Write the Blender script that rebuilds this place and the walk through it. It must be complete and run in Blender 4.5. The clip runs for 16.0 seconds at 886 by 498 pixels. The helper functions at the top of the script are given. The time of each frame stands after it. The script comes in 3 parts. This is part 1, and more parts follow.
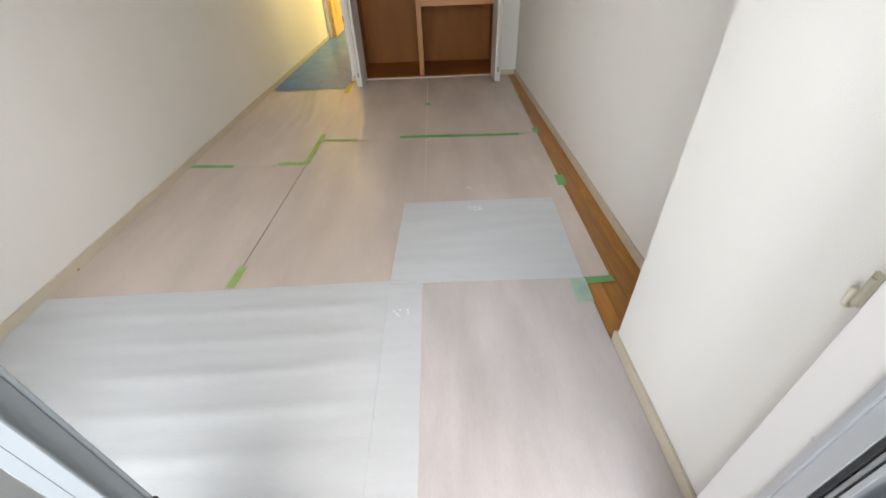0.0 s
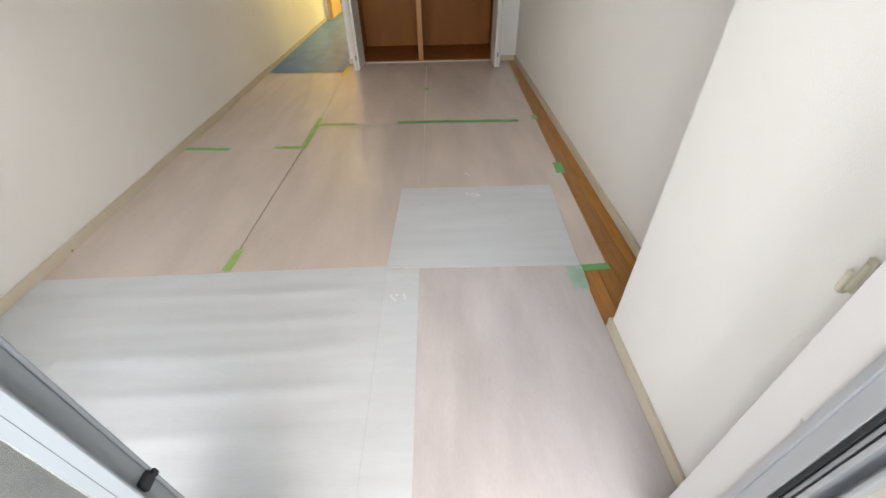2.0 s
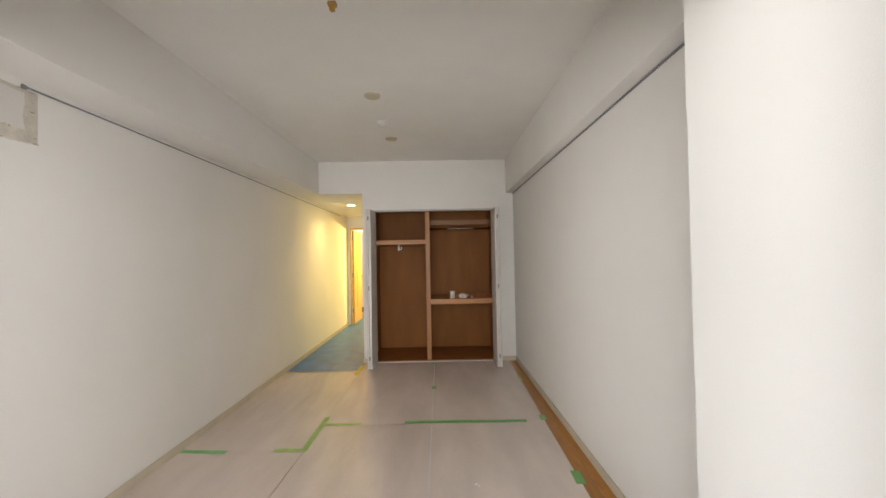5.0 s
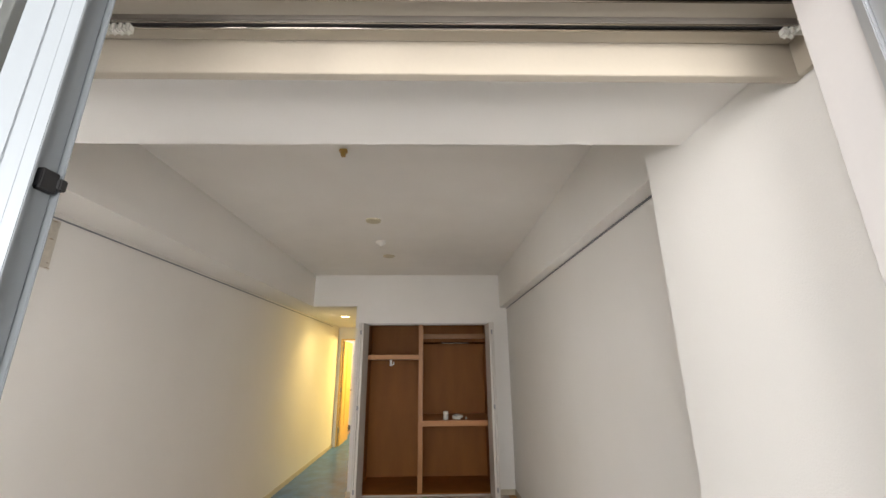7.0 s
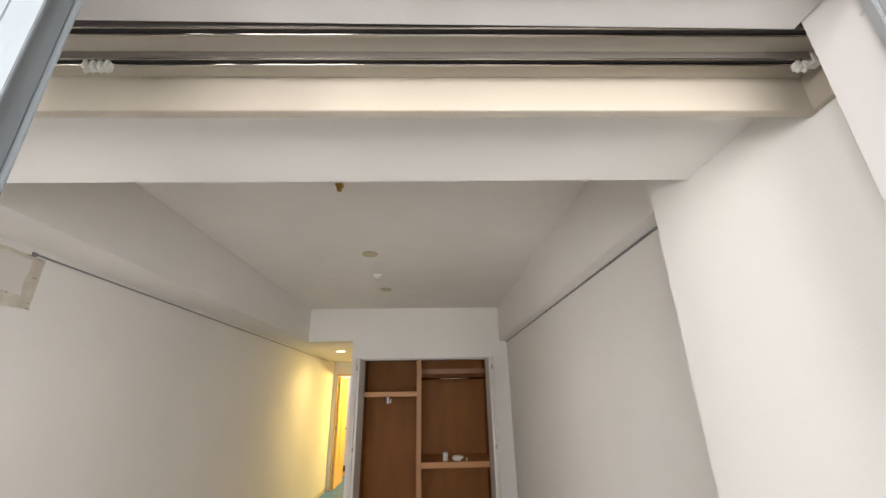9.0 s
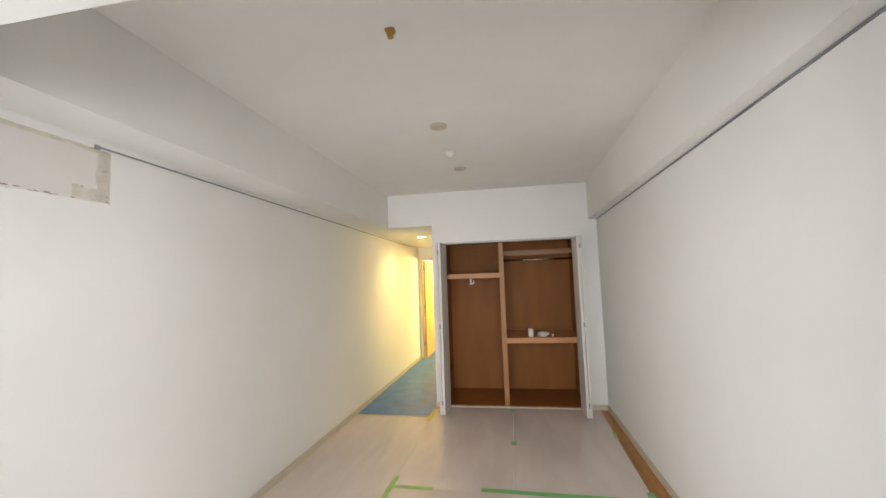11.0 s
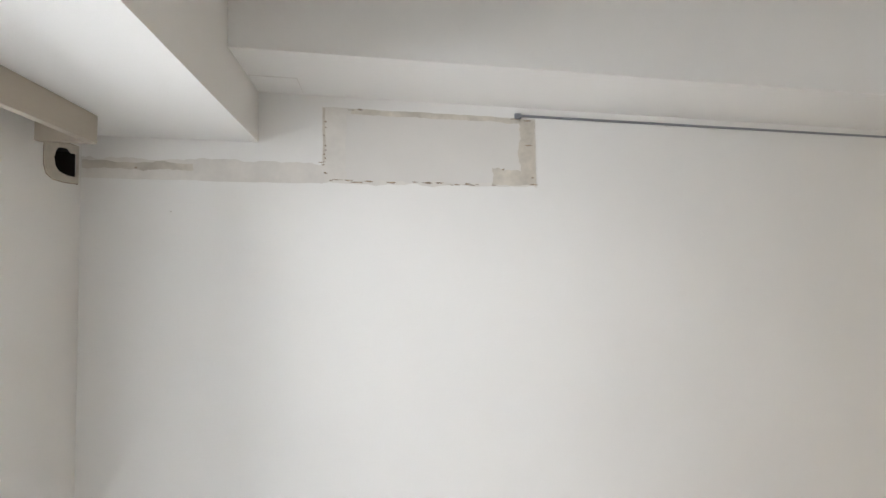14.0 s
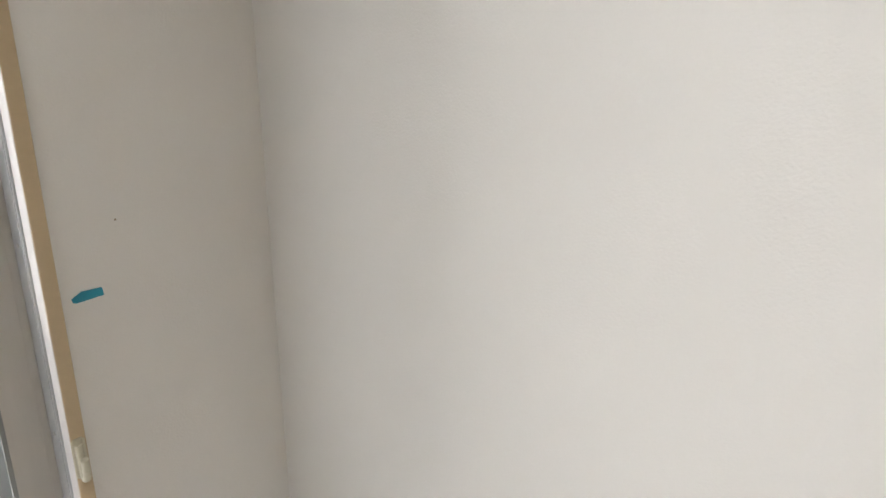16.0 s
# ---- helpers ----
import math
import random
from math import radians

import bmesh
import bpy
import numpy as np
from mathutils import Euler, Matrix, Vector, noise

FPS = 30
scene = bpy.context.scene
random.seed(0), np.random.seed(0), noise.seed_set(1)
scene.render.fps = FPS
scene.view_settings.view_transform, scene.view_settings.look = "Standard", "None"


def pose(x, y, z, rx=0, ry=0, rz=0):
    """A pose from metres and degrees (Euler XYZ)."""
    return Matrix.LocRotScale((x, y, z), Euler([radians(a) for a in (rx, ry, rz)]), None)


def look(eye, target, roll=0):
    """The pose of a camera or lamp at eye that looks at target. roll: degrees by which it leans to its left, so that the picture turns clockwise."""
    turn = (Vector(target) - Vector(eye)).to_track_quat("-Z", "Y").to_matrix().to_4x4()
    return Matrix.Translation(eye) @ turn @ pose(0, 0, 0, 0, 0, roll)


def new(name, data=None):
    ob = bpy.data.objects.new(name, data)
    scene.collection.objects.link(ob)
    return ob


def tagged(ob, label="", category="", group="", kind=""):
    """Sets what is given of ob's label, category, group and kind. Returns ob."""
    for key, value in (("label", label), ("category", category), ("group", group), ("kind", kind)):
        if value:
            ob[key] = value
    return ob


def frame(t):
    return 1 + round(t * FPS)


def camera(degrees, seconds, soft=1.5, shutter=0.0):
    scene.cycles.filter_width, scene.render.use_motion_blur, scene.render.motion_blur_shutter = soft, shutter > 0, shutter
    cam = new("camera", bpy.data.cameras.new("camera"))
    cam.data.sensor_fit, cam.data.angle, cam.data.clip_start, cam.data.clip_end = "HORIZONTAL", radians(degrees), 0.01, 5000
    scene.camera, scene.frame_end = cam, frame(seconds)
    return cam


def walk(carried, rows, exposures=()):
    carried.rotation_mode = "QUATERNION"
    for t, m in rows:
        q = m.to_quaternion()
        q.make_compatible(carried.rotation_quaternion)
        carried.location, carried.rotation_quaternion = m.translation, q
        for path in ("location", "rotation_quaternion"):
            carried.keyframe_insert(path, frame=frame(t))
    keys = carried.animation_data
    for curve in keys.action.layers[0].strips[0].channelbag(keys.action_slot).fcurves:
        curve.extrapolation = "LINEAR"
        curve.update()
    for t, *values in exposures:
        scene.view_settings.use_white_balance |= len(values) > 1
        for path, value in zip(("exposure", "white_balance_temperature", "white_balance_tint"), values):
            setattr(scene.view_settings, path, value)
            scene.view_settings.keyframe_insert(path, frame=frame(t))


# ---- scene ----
cam = camera(96.4, 16.0)

# seconds, eye, target, roll
PATH = [
    (0, (0.905, 0.405, 1.322), (0.905, 1.991, 0.104), -2.3),
    (0.5, (0.906, 0.398, 1.311), (0.902, 1.931, 0.027), -2.1),
    (1, (0.905, 0.39, 1.3), (0.907, 1.872, -0.043), -2.1),
    (1.5, (0.903, 0.386, 1.296), (0.91, 1.863, -0.052), -1.8),
    (2, (0.901, 0.399, 1.312), (0.917, 1.947, 0.047), -1.2),
    (2.5, (0.899, 0.403, 1.325), (0.913, 2.082, 0.239), -1.1),
    (3, (0.92, 0.403, 1.347), (0.918, 2.211, 0.492), -1.5),
    (3.5, (0.902, 0.373, 1.373), (0.911, 2.275, 0.754), -1.3),
    (4, (0.892, 0.363, 1.375), (0.906, 2.325, 0.989), -1.2),
    (4.5, (0.886, 0.349, 1.393), (0.904, 2.342, 1.231), -1.0),
    (4.7, (0.893, 0.347, 1.397), (0.908, 2.343, 1.32), -1.1),
    (7, (0.886, 0.281, 1.503), (0.939, 2.199, 2.067), -0.4),
    (7.5, (0.891, 0.271, 1.513), (0.949, 2.156, 2.179), -0.9),
    (8, (0.886, 0.271, 1.515), (0.955, 2.116, 2.284), -1.0),
    (8.2, (0.885, 0.269, 1.522), (0.957, 2.1, 2.323), -1.1),
    (10.3, (0.885, 0.548, 1.562), (0.834, 2.521, 1.889), -1.2),
    (10.5, (0.898, 0.579, 1.534), (0.771, 2.557, 1.801), -1.4),
    (11, (0.869, 0.678, 1.548), (0.529, 2.642, 1.714), -1.9),
    (11.5, (0.819, 0.843, 1.552), (0.162, 2.727, 1.685), -2.1),
    (12, (0.794, 1.095, 1.621), (-0.292, 2.774, 1.694), -1.4),
    (12.5, (0.742, 1.222, 1.672), (-0.644, 2.662, 1.694), -0.5),
    (13, (0.572, 1.367, 1.712), (-1.057, 2.527, 1.736), -0.5),
    (13.5, (0.488, 1.527, 1.745), (-1.349, 2.317, 1.739), -0.9),
    (14, (0.344, 1.668, 1.698), (-1.622, 2.022, 1.765), -0.6),
    (14.5, (0.175, 1.747, 1.69), (-1.822, 1.648, 1.632), 0.2),
    (15, (-0.081, 1.736, 1.629), (-2.007, 1.226, 1.456), 1.0),
    (15.5, (-0.333, 1.702, 1.559), (-2.082, 0.772, 1.278), -0.5),
    (15.7, (-0.432, 1.681, 1.54), (-2.107, 0.636, 1.22), -0.0),
    (16, (-0.527, 1.624, 1.496), (-2.156, 0.524, 1.13), 0.3),
]
EXPOSURES = [(0, 0.82, 6650, 11), (3, 0.79, 6850, 12), (5, 0.74, 6950, 13), (8, 0.52, 7050, 14), (10.5, 0.98, 6700, 12), (11.5, 1.12, 6550, 11), (13.2, 1.06, 6300, 10.5), (14, 1.08, 6350, 11), (15.0, 0.98, 6550, 11.5), (16, 0.94, 6750, 12)]
walk(cam, [(t, look(eye, target, roll)) for t, eye, target, roll in PATH], EXPOSURES)

# ---- light ----
world = bpy.data.worlds.new("sky")
scene.world = world
world.use_nodes = True
wn = world.node_tree.nodes
sky = wn.new("ShaderNodeTexSky")
sky.sky_type, sky.sun_disc = "NISHITA", False
sky.sun_elevation, sky.sun_rotation = radians(42), radians(150)
sky.air_density, sky.dust_density = 1.0, 3.0
wn["Background"].inputs["Strength"].default_value = 0.15
world.node_tree.links.new(sky.outputs[0], wn["Background"].inputs["Color"])

sun = new("sun", bpy.data.lights.new("sun", "SUN"))
sun.data.energy, sun.data.angle, sun.data.color = 1.3, radians(30), (1.0, 0.97, 0.93)
sun.matrix_world = look((0, -4, 6), (0, 0, 0))

for lx, width, power in ((0.75, 3.0, 178), (-3.4, 3.0, 215)):
    win = new("window_light", bpy.data.lights.new("window_light", "AREA"))
    win.data.shape, win.data.size, win.data.size_y = "RECTANGLE", width, 2.4
    win.data.energy, win.data.color = power, (0.92, 0.957, 0.99)
    win.matrix_world = pose(lx, -2.4, 1.50, 95, 0, 0)

hall_lamp = new("hall_lamp", bpy.data.lights.new("hall_lamp", "AREA"))
hall_lamp.data.shape, hall_lamp.data.size = "DISK", 0.12
hall_lamp.data.energy, hall_lamp.data.color, hall_lamp.data.spread = 3.7, (1.0, 0.76, 0.30), radians(140)
hall_lamp.matrix_world = pose(-0.53, 6.80, 2.253, 0, 0, 0)

hall_lamp_far = new("hall_lamp_far", bpy.data.lights.new("hall_lamp_far", "AREA"))
hall_lamp_far.data.shape, hall_lamp_far.data.size = "DISK", 0.30
hall_lamp_far.data.energy, hall_lamp_far.data.color = 50, (1.0, 0.76, 0.24)
hall_lamp_far.matrix_world = look((0.15, 9.9, 1.9), (-0.9, 7.2, 0.8))


# ---- materials ----
def material(name, color, rough=0.6, metal=0.0, tone=0.06, tone_scale=3.0, bump=0.15, bump_scale=120.0, stretch=(1, 1, 1), spec=0.5, emit=0.0):
    """A surface whose colour drifts a little at two scales, with a fine relief."""
    m = bpy.data.materials.new(name)
    m.use_nodes = True
    nt = m.node_tree
    b = nt.nodes["Principled BSDF"]
    b.inputs["Roughness"].default_value, b.inputs["Metallic"].default_value = rough, metal
    b.inputs["Specular IOR Level"].default_value = spec
    co = nt.nodes.new("ShaderNodeTexCoord")
    mp = nt.nodes.new("ShaderNodeMapping")
    mp.inputs["Scale"].default_value = stretch
    nt.links.new(co.outputs["Object"], mp.inputs["Vector"])
    n1 = nt.nodes.new("ShaderNodeTexNoise")
    n1.inputs["Scale"].default_value, n1.inputs["Detail"].default_value = tone_scale, 5
    nt.links.new(mp.outputs[0], n1.inputs["Vector"])
    n2 = nt.nodes.new("ShaderNodeTexNoise")
    n2.inputs["Scale"].default_value, n2.inputs["Detail"].default_value = bump_scale, 3
    nt.links.new(mp.outputs[0], n2.inputs["Vector"])
    ramp = nt.nodes.new("ShaderNodeMapRange")
    ramp.inputs["From Min"].default_value, ramp.inputs["From Max"].default_value = 0.3, 0.7
    ramp.inputs["To Min"].default_value, ramp.inputs["To Max"].default_value = 1 - tone, 1 + tone
    nt.links.new(n1.outputs["Fac"], ramp.inputs["Value"])
    fine = nt.nodes.new("ShaderNodeMapRange")
    fine.inputs["From Min"].default_value, fine.inputs["From Max"].default_value = 0.3, 0.7
    fine.inputs["To Min"].default_value, fine.inputs["To Max"].default_value = 1 - tone * 0.3, 1 + tone * 0.3
    nt.links.new(n2.outputs["Fac"], fine.inputs["Value"])
    mul = nt.nodes.new("ShaderNodeMath")
    mul.operation = "MULTIPLY"
    nt.links.new(ramp.outputs[0], mul.inputs[0])
    nt.links.new(fine.outputs[0], mul.inputs[1])
    hsv = nt.nodes.new("ShaderNodeHueSaturation")
    hsv.inputs["Color"].default_value = (*color, 1)
    nt.links.new(mul.outputs[0], hsv.inputs["Value"])
    nt.links.new(hsv.outputs[0], b.inputs["Base Color"])
    if bump:
        bp = nt.nodes.new("ShaderNodeBump")
        bp.inputs["Strength"].default_value, bp.inputs["Distance"].default_value = bump, 0.001
        nt.links.new(n2.outputs["Fac"], bp.inputs["Height"])
        nt.links.new(bp.outputs[0], b.inputs["Normal"])
    if emit:
        b.inputs["Emission Color"].default_value = (*color, 1)
        b.inputs["Emission Strength"].default_value = emit
    return m


def wood(name, dark, light, stretch, rough=0.4, scale=6.0):
    """Long streaks of grain along the axis that stretch keeps small; each piece has its own tone."""
    m = material(name, light, rough, tone=0.1, tone_scale=1.5, bump=0.1, bump_scale=60, stretch=stretch)
    nt = m.node_tree
    b = nt.nodes["Principled BSDF"]
    co = nt.nodes.new("ShaderNodeTexCoord")
    mp = nt.nodes.new("ShaderNodeMapping")
    mp.inputs["Scale"].default_value = stretch
    info = nt.nodes.new("ShaderNodeObjectInfo")
    off = nt.nodes.new("ShaderNodeVectorMath")
    off.operation = "SCALE"
    off.inputs[0].default_value = (7, 11, 13)
    nt.links.new(info.outputs["Random"], off.inputs["Scale"])
    add = nt.nodes.new("ShaderNodeVectorMath")
    nt.links.new(co.outputs["Object"], add.inputs[0])
    nt.links.new(off.outputs[0], add.inputs[1])
    nt.links.new(add.outputs[0], mp.inputs["Vector"])
    n = nt.nodes.new("ShaderNodeTexNoise")
    n.inputs["Scale"].default_value, n.inputs["Detail"].default_value, n.inputs["Distortion"].default_value = scale, 6, 0.6
    nt.links.new(mp.outputs[0], n.inputs["Vector"])
    mix = nt.nodes.new("ShaderNodeMix")
    mix.data_type = "RGBA"
    mix.inputs["A"].default_value, mix.inputs["B"].default_value = (*dark, 1), (*light, 1)
    mr = nt.nodes.new("ShaderNodeMapRange")
    mr.inputs["From Min"].default_value, mr.inputs["From Max"].default_value = 0.32, 0.62
    nt.links.new(n.outputs["Fac"], mr.inputs["Value"])
    nt.links.new(mr.outputs[0], mix.inputs["Factor"])
    tone = nt.nodes.new("ShaderNodeMapRange")
    tone.inputs["To Min"].default_value, tone.inputs["To Max"].default_value = 0.82, 1.15
    nt.links.new(info.outputs["Random"], tone.inputs["Value"])
    hsv = nt.nodes.new("ShaderNodeHueSaturation")
    nt.links.new(mix.outputs["Result"], hsv.inputs["Color"])
    nt.links.new(tone.outputs[0], hsv.inputs["Value"])
    nt.links.new(hsv.outputs[0], b.inputs["Base Color"])
    return m


WALL = material("wallpaper", (0.85, 0.832, 0.795), 0.85, tone=0.02, tone_scale=1.3, bump=0.5, bump_scale=260, spec=0.2)
CEIL = material("ceiling_paper", (0.87, 0.85, 0.81), 0.9, tone=0.02, bump=0.4, bump_scale=200, spec=0.2)
BASE = material("baseboard_vinyl", (0.62, 0.55, 0.43), 0.55, tone=0.05, tone_scale=5)
TRIM = material("casing_foil", (0.62, 0.595, 0.58), 0.45, tone=0.02)
CREAM = material("cream_board", (0.46, 0.41, 0.335), 0.6, tone=0.03)
ALU = material("silver_aluminium", (0.53, 0.55, 0.57), 0.38, 0.75, tone=0.05, stretch=(1, 1, 0.05), bump=0.05)
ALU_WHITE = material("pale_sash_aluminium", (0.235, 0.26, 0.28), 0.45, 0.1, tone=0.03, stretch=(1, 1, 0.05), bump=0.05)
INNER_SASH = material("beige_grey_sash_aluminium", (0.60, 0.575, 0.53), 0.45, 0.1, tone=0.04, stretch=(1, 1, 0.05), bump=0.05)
# Plain grey metal; on the inner sash it is INNER_SASH with shade painted in.
INNER = material("grey_and_shaded_aluminium", (0.30, 0.32, 0.315), 0.45, 0.1, tone=0.04, stretch=(1, 1, 0.05), bump=0.05)
DARK_GREY = material("shaded_groove", (0.16, 0.16, 0.15), 0.6, 0.3)
RUBBER = material("black_rubber", (0.015, 0.015, 0.017), 0.6)
CHROME = material("chrome", (0.50, 0.45, 0.40), 0.14, 1.0, tone=0.02, bump=0)
RAIL = material("bronze_grey_rail", (0.27, 0.245, 0.22), 0.42, 0.55, stretch=(0.1, 1, 1))
SCREW = material("pale_steel", (0.55, 0.55, 0.54), 0.4, 0.4, tone=0.02)
STEEL = material("grey_rail_metal", (0.30, 0.31, 0.33), 0.45, 0.6)
PLASTIC = material("white_plastic", (0.74, 0.73, 0.68), 0.4)
AGED = material("aged_plastic", (0.56, 0.50, 0.36), 0.45)
HOOK = material("cream_plastic", (0.70, 0.66, 0.52), 0.35)
AMBER = material("amber_plastic", (0.50, 0.30, 0.07), 0.4)
FLOOR = wood("floor_wood", (0.38, 0.155, 0.024), (0.47, 0.205, 0.038), (9, 0.9, 9), 0.28)
CLOSET = material("closet_board", (0.29, 0.108, 0.021), 0.55, tone=0.13, tone_scale=2.2, bump=0.1, bump_scale=90, stretch=(2.5, 2.5, 0.6), spec=0.25)
CLOSET_TRIM = wood("closet_trim_wood", (0.42, 0.185, 0.06), (0.46, 0.21, 0.07), (0.8, 6, 6), 0.45, 4)
CLOSET_POST = wood("closet_post_wood", (0.42, 0.185, 0.06), (0.46, 0.21, 0.07), (6, 6, 0.8), 0.45, 4)
DOORWOOD = wood("yellow_door_wood", (0.58, 0.36, 0.12), (0.68, 0.45, 0.17), (6, 6, 0.6), 0.4, 4)
FOLD = material("folding_door_foil", (0.72, 0.69, 0.64), 0.5, tone=0.03)
PINK = material("clear_board_over_wood", (0.67, 0.575, 0.515), 0.27, tone=0.10, tone_scale=1.3, bump=0.25, bump_scale=70, stretch=(3, 0.8, 1))
PINK_PALE = material("clear_board_over_floor", (0.59, 0.545, 0.54), 0.34, tone=0.10, tone_scale=2.6, bump=0.25, bump_scale=70, stretch=(3, 0.8, 1))
RESIDUE = material("clear_tape_residue", (0.84, 0.86, 0.88), 0.25, tone=0.1)
TEAL_PALE = material("tape_under_board", (0.40, 0.58, 0.47), 0.4, tone=0.1, tone_scale=15)
WHITE_SHEET = material("milky_board", (0.64, 0.665, 0.69), 0.30, tone=0.05, tone_scale=2.0, bump=0.35, bump_scale=30, stretch=(1, 6, 1))
GREEN = material("green_tape", (0.19, 0.45, 0.16), 0.5, tone=0.12, tone_scale=12)
GREEN_PALE = material("pale_green_tape", (0.34, 0.52, 0.15), 0.5, tone=0.12, tone_scale=12)
YELLOW = material("yellow_tape", (0.62, 0.50, 0.07), 0.5, tone=0.1)
CYAN = material("blue_tape", (0.02, 0.30, 0.42), 0.5)
PURPLE = material("purple_tape", (0.38, 0.26, 0.62), 0.5)
LIGHTBLUE = material("light_blue_tape", (0.22, 0.58, 0.66), 0.5)
BLUE = material("blue_sheet", (0.035, 0.155, 0.43), 0.35, tone=0.25, tone_scale=5, bump=0.6, bump_scale=14)
PLASTER = material("old_plaster", (0.735, 0.70, 0.645), 0.95, tone=0.07, tone_scale=9, bump=0.7, bump_scale=50, spec=0.1)
GRIME = material("grimy_plaster", (0.62, 0.57, 0.49), 0.95, tone=0.14, tone_scale=14, bump=0.8, bump_scale=60, spec=0.1)
BLACKHOLE = material("hole_dark", (0.015, 0.012, 0.01), 0.9)
PATCH = material("wall_patch_paper", (0.72, 0.69, 0.645), 0.9, tone=0.03, bump=0.5, bump_scale=260, spec=0.2)
TILE = material("white_glazed_tile", (0.72, 0.74, 0.75), 0.3, tone=0.05)
GROUT = material("dirty_grout", (0.23, 0.21, 0.18), 0.9, tone=0.3, tone_scale=20)
CONCRETE = material("balcony_concrete", (0.30, 0.31, 0.31), 0.85, tone=0.15, tone_scale=4)
PAVING = material("pale_paving", (0.50, 0.49, 0.48), 0.9, tone=0.06, tone_scale=0.4)
GRASS = material("verge_grass", (0.10, 0.15, 0.05), 0.95, tone=0.25, tone_scale=0.8)
PANEL = material("grey_balcony_panel", (0.40, 0.44, 0.45), 0.5, tone=0.05)
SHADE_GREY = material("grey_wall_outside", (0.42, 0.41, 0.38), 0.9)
RED = material("red_paint", (0.60, 0.05, 0.07), 0.5)
LAMP = material("lamp_face", (1.0, 0.82, 0.5), 0.4, emit=9)

# Casing colour with the shade of its room side painted in as tan.
SHADED_EDGE = material("shaded_casing_edge", (0.60, 0.47, 0.30), 0.6)
STAIN = material("dark_stain", (0.36, 0.29, 0.215), 0.95, tone=0.4, tone_scale=60)
MORTAR = material("beige_mortar", (0.42, 0.38, 0.32), 0.9, tone=0.12, tone_scale=20)
# Near-black tone of the sheet that stands in for dark glass.
DARK_SHEET = material("dark_glass_tone", (0.020, 0.024, 0.024), 0.8, tone=0.05)
GLASS = bpy.data.materials.new("window_glass")
GLASS.use_nodes = True
gb = GLASS.node_tree.nodes["Principled BSDF"]
gb.inputs["Transmission Weight"].default_value, gb.inputs["Roughness"].default_value, gb.inputs["IOR"].default_value = 1.0, 0.0, 1.45


# ---- shapes ----
def add_box(bm, x0, x1, y0, y1, z0, z1, bevel=0.0):
    """A box; with a bevel its edges are rounded."""
    r = bmesh.ops.create_cube(bm, size=1)
    bmesh.ops.scale(bm, vec=(x1 - x0, y1 - y0, z1 - z0), verts=r["verts"])
    bmesh.ops.translate(bm, vec=((x0 + x1) / 2, (y0 + y1) / 2, (z0 + z1) / 2), verts=r["verts"])
    if bevel:
        edges = list({e for v in r["verts"] for e in v.link_edges})
        bmesh.ops.bevel(bm, geom=edges, offset=bevel, segments=2, affect="EDGES")


def add_rod(bm, a, b, radius, segments=16):
    """A round bar from a to b."""
    a, b = Vector(a), Vector(b)
    m = Matrix.Translation((a + b) / 2) @ (b - a).to_track_quat("Z", "Y").to_matrix().to_4x4()
    bmesh.ops.create_cone(bm, cap_ends=True, segments=segments, radius1=radius, radius2=radius, depth=(b - a).length, matrix=m)


def add_lathe(bm, profile, at, segments=28):
    """A turned body round a vertical axis: profile holds (radius, z)."""
    rings = []
    for r, z in profile:
        rings.append([bm.verts.new((at[0] + r * math.cos(6.28318 * i / segments), at[1] + r * math.sin(6.28318 * i / segments), at[2] + z)) for i in range(segments)])
    for lo, hi in zip(rings, rings[1:]):
        for i in range(segments):
            bm.faces.new((lo[i], lo[(i + 1) % segments], hi[(i + 1) % segments], hi[i]))
    bm.faces.new(rings[-1])
    bm.faces.new(rings[0][::-1])


def finish(name, bm, mat, smooth=False):
    bmesh.ops.recalc_face_normals(bm, faces=bm.faces)
    me = bpy.data.meshes.new(name)
    bm.to_mesh(me)
    bm.free()
    me.materials.append(mat)
    if smooth:
        me.polygons.foreach_set("use_smooth", [len(p.vertices) == 4 for p in me.polygons])
    return new(name, me)


def part(name, bm, mat, parent, label="", smooth=False):
    """One mesh as a part of a thing."""
    ob = finish(name, bm, mat, smooth)
    ob.parent = parent
    ob.matrix_parent_inverse = parent.matrix_world.inverted()
    return tagged(ob, label)


def thing(name, at, label, category, group=""):
    """The empty at the base of a thing made of parts."""
    ob = new(name)
    ob.location = at
    ob.empty_display_size = 0.1
    ob.matrix_world = Matrix.Translation(at)
    return tagged(ob, label, category, group)


def box_part(name, dims, mat, parent, label="", bevel=0.0015):
    bm = bmesh.new()
    add_box(bm, *dims, bevel)
    return part(name, bm, mat, parent, label)


def structure(name, boxes, mat, label, bevel=0.0):
    bm = bmesh.new()
    for b in boxes:
        add_box(bm, *b, bevel)
    return tagged(finish(name, bm, mat), label, "", "", "structure")


# ---- plan ----
XL, XR, YF, ZC = -1.057, 1.897, 5.68, 2.708     # side walls, closet wall, ceiling
ZB = 2.258                                    # underside of the side beams, top of the hallway
XC = -0.138                                   # end of the closet wall at the hallway
XP, YP = 1.597, 1.45                           # pillar
YW = 0.78                                     # inner face of the window wall
JL, JR, ZH = -0.668, 1.463, 2.085               # window casing
YE = 8.75                                     # end of the hallway

